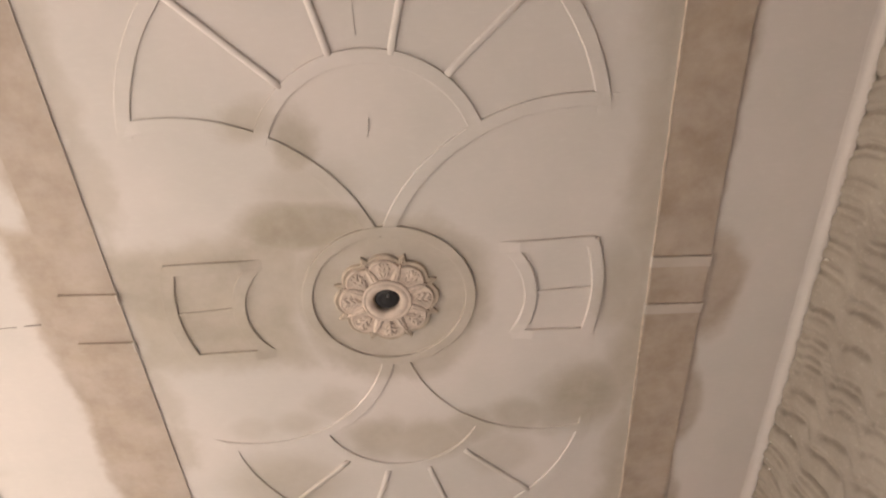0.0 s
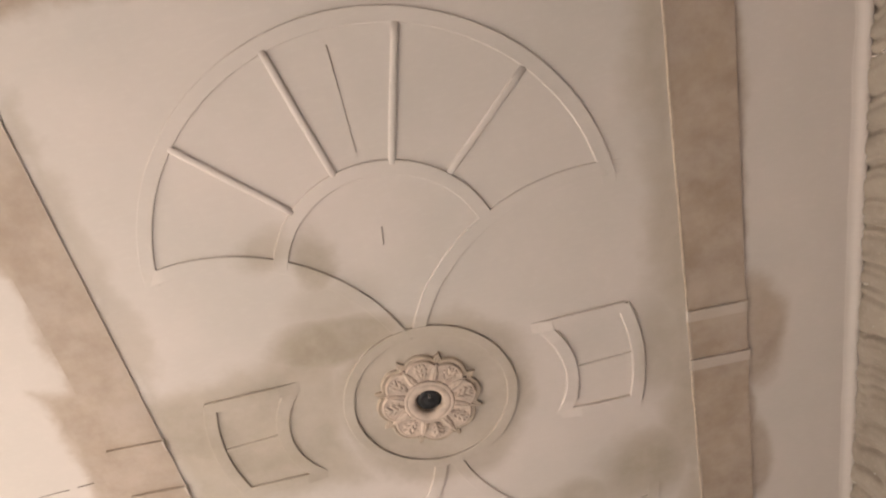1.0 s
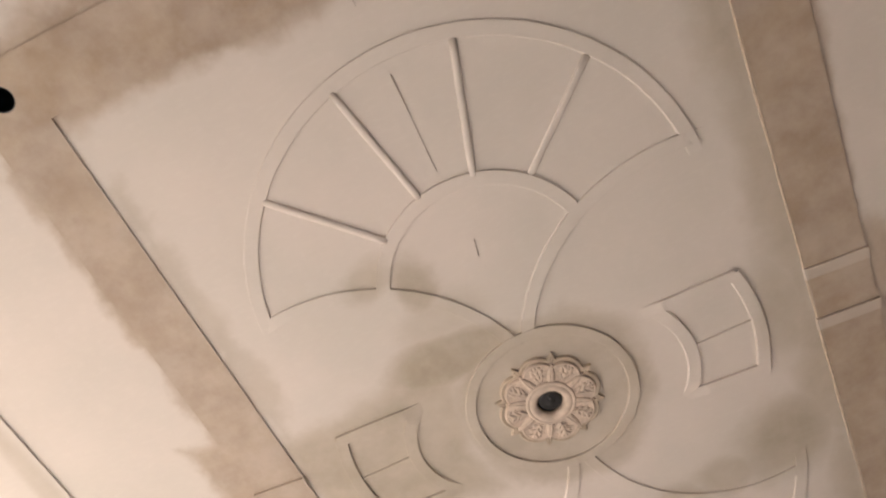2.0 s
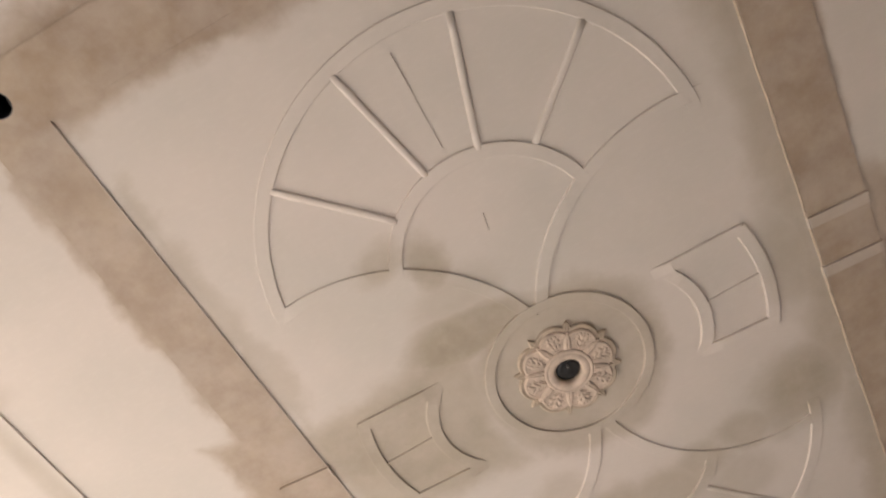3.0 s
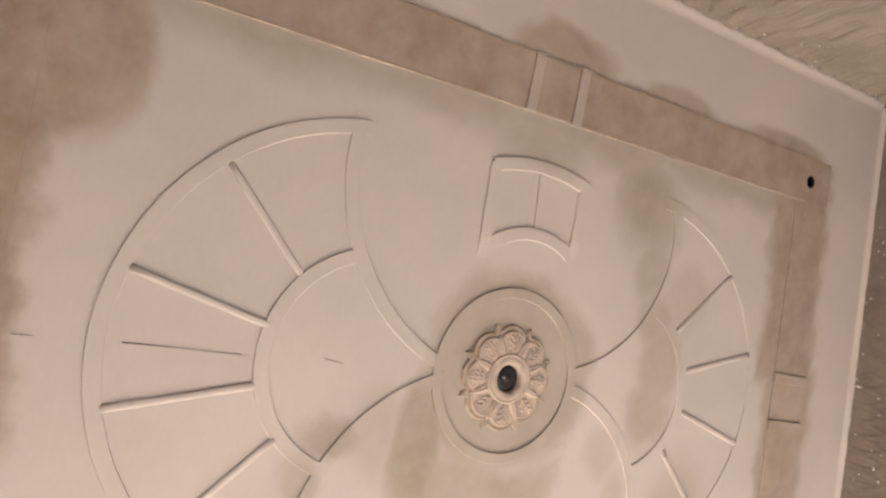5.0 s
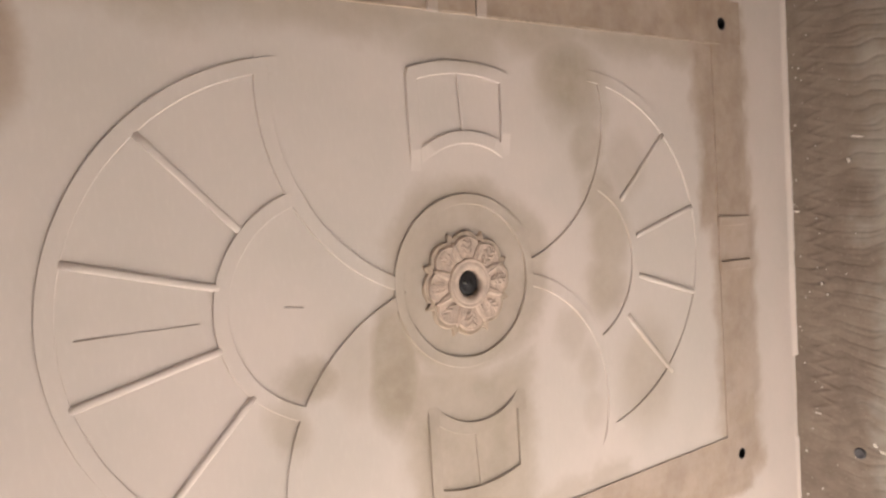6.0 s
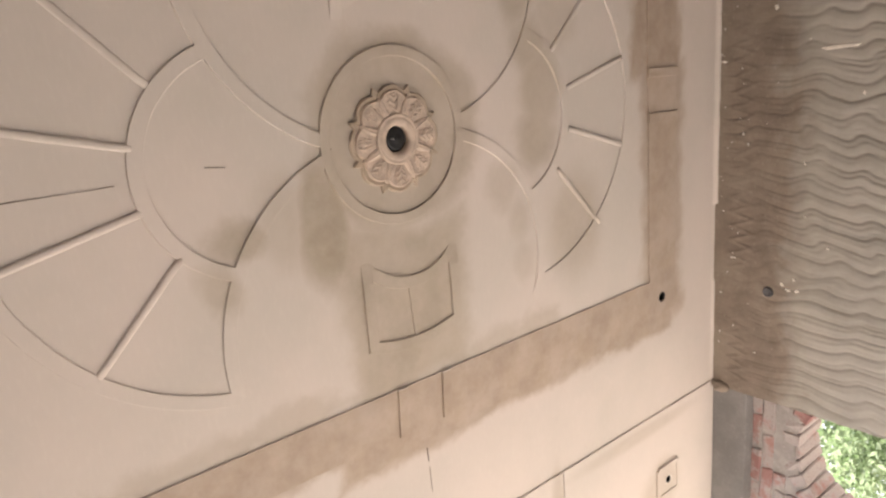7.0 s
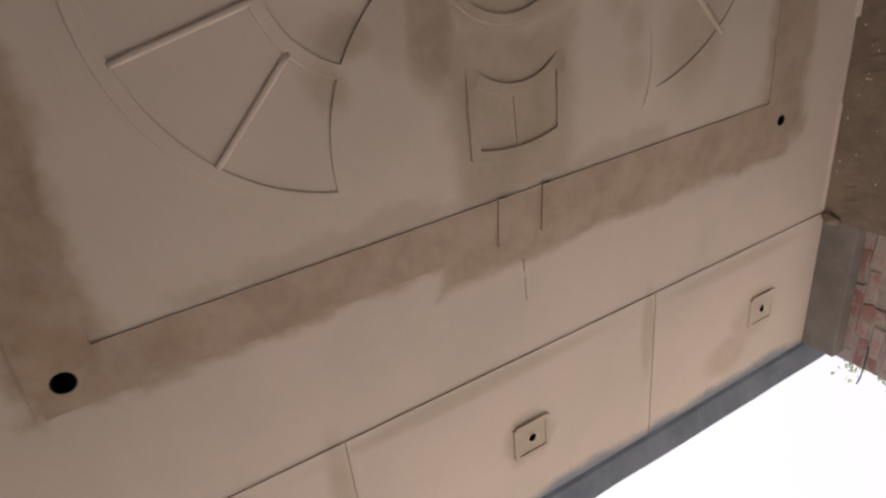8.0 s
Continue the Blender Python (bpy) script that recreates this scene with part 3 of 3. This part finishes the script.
def combed_wall(name, start, along, length, inward, seed, depth, pitch, swing, calm, drift, material, label, low=1.2):
    """A thick wall whose inner face carries the comb marks; fine above the height low, plain below."""
    bm = bmesh.new()
    du, dv = 0.0055, 0.012
    nu, nv = int(length / du), int((H + 0.02 - low) / dv)
    rows = []
    for j in range(nv + 1):
        v = low + (H + 0.02 - low) * j / nv
        row = []
        for i in range(nu + 1):
            u = length * i / nu
            p = Vector(start) + Vector(along) * u + Vector(inward) * combed(u, v, seed, depth, pitch, swing, calm, drift)
            row.append(bm.verts.new((p.x, p.y, v)))
        rows.append(row)
    for j in range(nv):
        for i in range(nu):
            bm.faces.new((rows[j][i], rows[j][i + 1], rows[j + 1][i + 1], rows[j + 1][i]))
    a, b = Vector(start), Vector(start) + Vector(along) * length
    back = -Vector(inward) * 0.07

    def quad(*ps):
        bm.faces.new([bm.verts.new(p) for p in ps])

    for p, q in ((a, b),):
        quad((p.x, p.y, 0), (q.x, q.y, 0), (q.x, q.y, low), (p.x, p.y, low))
    for e in (a, b):
        o = e + back
        f = e + Vector(inward) * 0.006
        quad((f.x, f.y, 0), (f.x, f.y, H + 0.02), (o.x, o.y, H + 0.02), (o.x, o.y, 0))
    a, b = a + back, b + back
    quad((a.x, a.y, 0), (b.x, b.y, 0), (b.x, b.y, H + 0.02), (a.x, a.y, H + 0.02))
    return tagged(mesh_object(name, bm, material, smooth=True), label, "wall", kind="structure")


combed_wall("wall_east", (WALL_X, BACK_Y - 0.1), (0, 1), WALL_Y - BACK_Y + 0.1, (-1, 0), 2.0, 0.025, 0.108, 0.026, 0.0, 0.40, RENDER, "grey cement wall combed in wavy vertical lines")
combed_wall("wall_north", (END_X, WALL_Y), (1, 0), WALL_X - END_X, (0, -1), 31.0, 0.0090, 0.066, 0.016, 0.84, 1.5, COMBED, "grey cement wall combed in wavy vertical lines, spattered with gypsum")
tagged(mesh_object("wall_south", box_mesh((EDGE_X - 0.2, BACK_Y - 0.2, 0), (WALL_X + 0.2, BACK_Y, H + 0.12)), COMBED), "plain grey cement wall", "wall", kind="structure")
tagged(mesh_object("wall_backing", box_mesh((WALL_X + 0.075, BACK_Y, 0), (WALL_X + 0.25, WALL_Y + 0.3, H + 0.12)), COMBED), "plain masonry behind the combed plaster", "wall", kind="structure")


def build_edge_beam():
    bm = bmesh.new()
    prof = [(EDGE_X + 0.004, H + 0.11), (EDGE_X + 0.002, H - 0.004), (EDGE_X - 0.012, H - 0.020), (EDGE_X - 0.060, H - 0.040), (EDGE_X - 0.112, H - 0.058),
            (EDGE_X - 0.124, H - 0.056), (EDGE_X - 0.130, H - 0.044), (EDGE_X - 0.13, H + 0.11)]
    rows = []
    for y in np.linspace(BACK_Y - 0.2, WALL_Y + 0.3, 60):
        rows.append([bm.verts.new((x + 0.003 * noise.noise((y * 4, z * 9, 3)), y, z + 0.004 * noise.noise((y * 3, x * 5, 8)))) for x, z in prof])
    for a, b in zip(rows, rows[1:]):
        for j in range(len(prof) - 1):
            bm.faces.new((a[j], a[j + 1], b[j + 1], b[j]))
    bm.faces.new(rows[0])
    bm.faces.new(rows[-1])
    tagged(mesh_object("beam", bm, BEAM), "smooth grey cement beam along the open edge", "beam", kind="structure")
    tagged(mesh_object("beam", box_mesh((EDGE_X, WALL_Y + 0.003, BEAM_Z - 0.01), (END_X - 0.004, WALL_Y + 0.28, H + 0.11), 0.006), LINTEL), "smooth grey cement lintel over the brick pier", "beam", kind="structure")


build_edge_beam()
tagged(mesh_object("floor", box_mesh((EDGE_X - 0.25, BACK_Y - 0.2, -0.1), (WALL_X + 0.2, WALL_Y + 0.3, 0.0)), FLOOR), "dusty concrete floor", "floor", kind="structure")
bm = bmesh.new()
add_box(bm, (-400, -400, -0.6), (400, 400, -0.12))
tagged(mesh_object("ground", bm, EARTH), "dry sunlit earth outside", "ground", kind="structure")


# ---- brick pier with an arched opening ----
ARCH = (-1.685, 2.475, 0.325)   # centre x, centre z, radius


def build_pier():
    pier = thing("brick_pier", "unplastered red brick pier with an arched opening", "brick wall", kind="structure")
    ax, az, ar = ARCH
    ring_out = ar + 0.085
    x0, x1 = PIER_X, -1.10
    # mortar body with the opening cut through
    bm = bmesh.new()
    front, rear = BRICK_Y + 0.006, BRICK_Y + 0.225
    top = BEAM_Z + 0.02
    outline = [(x0 + 0.008, 0), (ax - ar - 0.020, 0), (ax - ar - 0.020, az)] + [(ax + (ar + 0.020) * math.cos(radians(a)), az + (ar + 0.020) * math.sin(radians(a))) for a in range(170, 5, -10)]
    outline += [(ax + ar + 0.020, az), (ax + ar + 0.020, 0), (x1, 0), (x1, top), (x0 + 0.008, top)]
    f = [bm.verts.new((x, front, z)) for x, z in outline]
    r = [bm.verts.new((x, rear, z)) for x, z in outline]
    k = len(outline)
    for i in range(k):
        bm.faces.new((f[i], f[(i + 1) % k], r[(i + 1) % k], r[i]))
    for vs in (f, r):
        es = [bm.edges.get((vs[i], vs[(i + 1) % k])) for i in range(k)]
        bmesh.ops.triangle_fill(bm, edges=es, use_beauty=True)
    part("mortar_body", bm, MORTAR, pier, "rough grey mortar")

    def brick_data(lx, ly, lz, seed):
        bm = box_mesh((-lx / 2, -ly / 2, -lz / 2), (lx / 2, ly / 2, lz / 2), 0.006, 1)
        for v in bm.verts:
            v.co += Vector((noise.noise(v.co * 30 + Vector((seed, 0, 0))), noise.noise(v.co * 30 + Vector((0, seed, 0))), noise.noise(v.co * 30 + Vector((0, 0, seed))))) * 0.011
        me = bpy.data.meshes.new("brick")
        bmesh.ops.recalc_face_normals(bm, faces=bm.faces[:])
        bm.to_mesh(me)
        bm.free()
        me.materials.append(BRICK)
        return me

    rng = random.Random(5)
    stretchers = [brick_data(0.180, 0.225, 0.055, s) for s in (1, 5, 9, 13)]
    headers = [brick_data(0.084, 0.225, 0.055, s) for s in (2, 6)]
    wedges = [brick_data(0.078, 0.225, 0.058, s) for s in (3, 7, 11)]

    def lay(me, x, z, turn=0.0):
        ob = new("brick", me)
        ob.parent = pier
        ob.matrix_basis = pose(x, BRICK_Y + 0.112 + rng.uniform(-0.006, 0.008), z + rng.uniform(-0.004, 0.004), rng.uniform(-1.5, 1.5), turn + rng.uniform(-3, 3), rng.uniform(-1.5, 1.5))

    course = 0.066
    for j in range(int((top - 0.9) / course)):
        z = top - 0.045 - j * course
        x = x0 - (0.0 if j % 2 else 0.095)
        while x < x1:
            length = 0.190
            a, b = x, x + length
            me = stretchers[rng.randrange(4)]
            if a < x0:
                a, me = x0, headers[rng.randrange(2)]
            if b > x1:
                break
            c = (a + b) / 2
            corner = [math.hypot(q - ax, s - az) for q in (a, b) for s in (z - 0.03, z + 0.03)]
            clear = min(corner) > ring_out - 0.012 if z > az - 0.03 else (b < ax - ar - 0.0 or a > ax + ar)
            if clear:
                lay(me, c, z)
            else:
                for h in (a + 0.047, b - 0.047):
                    corner = [math.hypot(q - ax, s - az) for q in (h - 0.05, h + 0.05) for s in (z - 0.03, z + 0.03)]
                    if (min(corner) > ring_out - 0.03 if z > az - 0.03 else abs(h - ax) > ar + 0.052):
                        lay(headers[rng.randrange(2)], h, z)
            x += length
    for i in range(16):
        a = radians(5 + 170 * i / 15)
        lay(wedges[i % 3], ax + (ar + 0.040) * math.cos(a), az + (ar + 0.040) * math.sin(a), -math.degrees(a))
    return pier


build_pier()


# ---- garden trees seen through the openings ----
def build_tree(name, base, height, spread, seed, leaves, label):
    rng = random.Random(seed)
    tree = thing(name, label, "tree", "garden trees")
    bx, by, bz = base
    bm = bmesh.new()
    ends = []

    def limb(p, q, r0, r1, bend):
        rows = []
        for i in range(7):
            t = i / 6
            c = p.lerp(q, t) + bend * math.sin(math.pi * t)
            r = r0 + (r1 - r0) * t
            rows.append([bm.verts.new(c + Vector((r * math.cos(k * math.pi / 4), r * math.sin(k * math.pi / 4), 0))) for k in range(8)])
        for a, b in zip(rows, rows[1:]):
            for k in range(8):
                bm.faces.new((a[k], a[(k + 1) % 8], b[(k + 1) % 8], b[k]))

    fork = Vector((bx, by, bz + height * 0.38))
    limb(Vector((bx, by, bz - 0.1)), fork, 0.15, 0.10, Vector((0.06, 0.03, 0)))
    for i in range(11):
        a, up = rng.uniform(0, 6.28), rng.uniform(0.3, 1.0)
        q = fork + Vector((math.cos(a) * spread * (1.1 - 0.5 * up), math.sin(a) * spread * (1.1 - 0.5 * up), height * 0.58 * up))
        limb(fork, q, 0.06, 0.014, Vector((0, 0, -0.12)))
        ends.append(q)
        for k in range(2):
            ends.append(fork.lerp(q, rng.uniform(0.5, 0.9)) + Vector((rng.uniform(-0.5, 0.5), rng.uniform(-0.5, 0.5), rng.uniform(-0.2, 0.4))))
    part("trunk", bm, BARK, tree)
    verts, faces = [], []
    for i in range(leaves):
        c = rng.choice(ends) + Vector((rng.gauss(0, 0.26), rng.gauss(0, 0.26), rng.gauss(0, 0.20)))
        turn = Euler((rng.uniform(-0.9, 0.9), rng.uniform(-0.9, 0.9), rng.uniform(0, 6.28))).to_matrix()
        l, w = rng.uniform(0.05, 0.09), rng.uniform(0.016, 0.028)
        k = len(verts)
        for p in ((-l / 2, 0, 0), (0, -w, 0.008), (l / 2, 0, -0.006), (0, w, 0.008)):
            verts.append(c + turn @ Vector(p))
        faces += [(k, k + 1, k + 2), (k, k + 2, k + 3)]
    me = bpy.data.meshes.new("crown")
    me.from_pydata(verts, [], faces)
    me.materials.append(LEAF)
    crown = new("crown", me)
    crown.parent = tree
    return tree


build_tree("tree", (-1.9, 5.2, -0.12), 5.2, 1.5, 4, 22000, "leafy green garden tree in sunlight")
build_tree("tree", (-3.3, 6.6, -0.12), 5.0, 1.6, 8, 22000, "leafy green garden tree in sunlight")


# ---- small details ----
def lip(points, width, drops, seed):
    """The ragged edge of the ceiling coat where it laps down onto a wall: a shallow cove with a torn lower edge."""
    bm = bmesh.new()
    rows = []
    for i, (x, y, nx, ny) in enumerate(points):
        k = noise.noise((i * 0.11, seed, 0)) + 0.7 * noise.noise((i * 0.53, seed, 4)) + 0.5 * noise.noise((i * 1.7, seed, 9))
        d = drops[i] * (1.0 + 0.25 * k)
        w = width * (1.0 + 0.2 * noise.noise((i * 0.07, seed, 2)))
        t = 0.004 * k
        ring = ((0.020, 0.002), (0.016 + t, -d * 0.85), (0.010 + t, -d), (0.003 + t, -d * 0.95), *[(-w * s, -d * 0.90 * (1 - s) ** 1.9 - 0.0003) for s in (0.1, 0.3, 0.5, 0.7, 0.85, 1.0)], (-w - 0.004, 0.002))
        rows.append([bm.verts.new((x - nx * u, y - ny * u, H + z)) for u, z in ring])
    for a, b in zip(rows, rows[1:]):
        for j in range(len(a) - 1):
            bm.faces.new((a[j], a[j + 1], b[j + 1], b[j]))
    return bm


edge_x = [(WALL_X - 0.018, y, -1, 0) for y in np.linspace(BACK_Y, WALL_Y - 0.03, 420)]
tagged(mesh_object("trim", lip(edge_x, 0.028, [0.012] * len(edge_x), 3), PLASTER, smooth=True), "ragged lip of pale plaster where the ceiling meets the wall", "plaster edge", kind="structure")
edge_y = [(x, WALL_Y - 0.014, 0, -1) for x in np.linspace(END_X, WALL_X - 0.03, 380)]
drops_y = [0.017 if x > -0.53 else 0.002 if x > -0.90 else 0.009 for x, y, nx, ny in edge_y]
tagged(mesh_object("trim", lip(edge_y, 0.016, drops_y, 8), PLASTER, smooth=True), "ragged lip of pale plaster where the ceiling meets the wall", "plaster edge", kind="structure")

PENCIL = plain_material("pencil_mark", (0.24, 0.20, 0.175), 0.9)
for p, q, w in (((0.001, -1.090), (0.0, -0.823), 0.0017), ((-0.002, -1.304), (-0.002, -1.262), 0.0015), ((0.010, -0.612), (0.002, -0.560), 0.0010),
                ((-1.195, -0.034), (-1.100, -0.035), 0.0007), ((-1.075, -0.037), (-1.026, -0.037), 0.0006)):
    tagged(mesh_object("pencil_line", strip_mesh(line(p, q), w * 0.6, 0.0004, edge=0.0002, wobble=0.003), PENCIL), "thin grey setting-out line on the ceiling", "pencil line", "setting-out lines")


def splash_blob(bm, c, length, width, thick, turn, inward, rng):
    """A flat irregular dab of gypsum on a wall; inward is the wall's normal."""
    n = Vector(inward)
    up = Vector((0, 0, 1))
    side = up.cross(n)
    k = 12
    centre = bm.verts.new(Vector(c) + n * thick)
    ringv, foot = [], []
    for i in range(k):
        a = 2 * math.pi * i / k
        r = rng.uniform(0.7, 1.2)
        u, v = math.cos(a) * length / 2 * r, math.sin(a) * width / 2 * r
        q = side * (u * math.cos(turn) - v * math.sin(turn)) + up * (u * math.sin(turn) + v * math.cos(turn))
        ringv.append(bm.verts.new(Vector(c) + q * 0.75 + n * thick * 0.8))
        foot.append(bm.verts.new(Vector(c) + q - n * 0.012))
    for i in range(k):
        j = (i + 1) % k
        bm.faces.new((centre, ringv[i], ringv[j]))
        bm.faces.new((ringv[i], foot[i], foot[j], ringv[j]))


def build_splashes():
    rng = random.Random(12)
    for x, z, length, width, turn in ((0.140, 2.70, 0.21, 0.022, 1.62), (0.407, 2.91, 0.075, 0.012, 1.4), (0.315, 2.943, 0.030, 0.022, 0.4), (0.111, 3.165, 0.03, 0.012, 1.5),
                                      (-0.200, 3.068, 0.022, 0.012, 0.2), (-0.857, 2.872, 0.030, 0.020, 0.6), (-0.880, 2.845, 0.040, 0.016, 1.3), (-0.828, 2.822, 0.022, 0.016, 0.3),
                                      (-0.877, 2.807, 0.024, 0.020, 0.9), (-0.245, 3.045, 0.014, 0.010, 0.0), (-0.318, 2.800, 0.022, 0.012, 0.7), (-0.666, 2.691, 0.020, 0.010, 0.7), (-0.032, 2.595, 0.022, 0.014, 0.1)):
        bm = bmesh.new()
        splash_blob(bm, (x, WALL_Y - 0.010, z), length, width, 0.004, turn, (0, -1, 0), rng)
        tagged(mesh_object("plaster_splash", bm, SPLASH), "dried white gypsum splash on the combed wall", "plaster splash", "plaster splashes")
    bm = bmesh.new()
    for i in range(95):
        if rng.random() < 0.72:
            c, n = (rng.uniform(END_X + 0.05, WALL_X), WALL_Y - 0.009, H - 0.02 - abs(rng.gauss(0, 0.05 if i % 3 else 0.28))), (0, -1, 0)
        else:
            c, n = (WALL_X - 0.009, rng.uniform(-1.5, WALL_Y), H - 0.02 - abs(rng.gauss(0, 0.06 if i % 3 else 0.2))), (-1, 0, 0)
        size = rng.uniform(0.003, 0.010)
        splash_blob(bm, c, size * rng.uniform(1, 2), size, 0.003, rng.uniform(0, 3), n, rng)
    tagged(mesh_object("gypsum_specks", bm, SPLASH), "small white gypsum specks along the top of the walls", "plaster specks", kind="stuff")


build_splashes()

socket = thing("pipe_stub", "dark end of a cable pipe in the combed wall", "pipe")
bm = lathe(((0.024, 0.0), (0.023, 0.016), (0.019, 0.021), (0.012, 0.019), (0.001, 0.018)), (0, 0), 20)
stub = part("pipe_end", bm, PVC, socket)
socket.matrix_basis = pose(-0.905, WALL_Y - 0.001, 2.932, 90, 0, 0)


def rod(points, r):
    """A thin bent rod."""
    bm = bmesh.new()
    rows = []
    for i, p in enumerate(points):
        p = Vector(p)
        t = (Vector(points[min(i + 1, len(points) - 1)]) - Vector(points[max(i - 1, 0)])).normalized()
        a = t.orthogonal().normalized()
        b = t.cross(a)
        rows.append([bm.verts.new(p + (a * math.cos(k * math.pi / 4) + b * math.sin(k * math.pi / 4)) * r) for k in range(8)])
    for u, v in zip(rows, rows[1:]):
        for k in range(8):
            bm.faces.new((u[k], u[(k + 1) % 8], v[(k + 1) % 8], v[k]))
    bm.faces.new(rows[0])
    bm.faces.new(rows[-1])
    return bm


tagged(mesh_object("wire", rod([(PIER_X + 0.16, BRICK_Y - 0.012, 2.90), (PIER_X + 0.05, BRICK_Y - 0.016, 2.895), (PIER_X - 0.03, BRICK_Y - 0.02, 2.90), (PIER_X - 0.075, BRICK_Y - 0.02, 2.91)], 0.004), WIRE), "thin dark wire poking out of the brick pier", "wire")
bm = bmesh.new()
bmesh.ops.create_icosphere(bm, subdivisions=3, radius=0.045)
for v in bm.verts:
    v.co = Vector((v.co.x * 0.75, v.co.y * 0.55, v.co.z)) * (1 + 0.45 * noise.noise(v.co * 40))
lump = tagged(mesh_object("mortar_lump", bm, COMBED, smooth=True), "rough lump of cement where wall, lintel and ceiling meet", "mortar lump")
lump.matrix_basis = pose(END_X + 0.005, WALL_Y - 0.008, H - 0.045)


def build_creeper():
    """A thin creeper on the outer side of the pier."""
    rng = random.Random(21)
    creeper = thing("creeper", "thin leafy creeper hanging at the outer side of the brick pier", "plant")
    stem = [(PIER_X - 0.02 + 0.02 * math.sin(z * 9), BRICK_Y + 0.16 + 0.03 * math.sin(z * 5), z) for z in np.linspace(-0.12, 3.03, 40)]
    part("stem", rod(stem, 0.005), BARK, creeper)
    verts, faces = [], []
    for i in range(1700):
        x, y, z = stem[rng.randrange(24, 40)]
        clump = 0.5 + 0.5 * math.sin(z * 23)
        c = Vector((x - abs(rng.gauss(0, 0.075 * (0.3 + clump))), y + rng.gauss(0, 0.04), z + rng.gauss(0, 0.02)))
        turn = Euler((rng.uniform(-1, 1), rng.uniform(-1, 1), rng.uniform(0, 6.28))).to_matrix()
        l, w, k = rng.uniform(0.022, 0.042), rng.uniform(0.008, 0.014), len(verts)
        for p in ((-l / 2, 0, 0), (0, -w, 0.003), (l / 2, 0, -0.003), (0, w, 0.003)):
            verts.append(c + turn @ Vector(p))
        faces += [(k, k + 1, k + 2), (k, k + 2, k + 3)]
    me = bpy.data.meshes.new("leaves")
    me.from_pydata(verts, [], faces)
    me.materials.append(LEAF)
    ob = new("leaves", me)
    ob.parent = creeper
    tagged(ob, kind="stuff")


build_creeper()
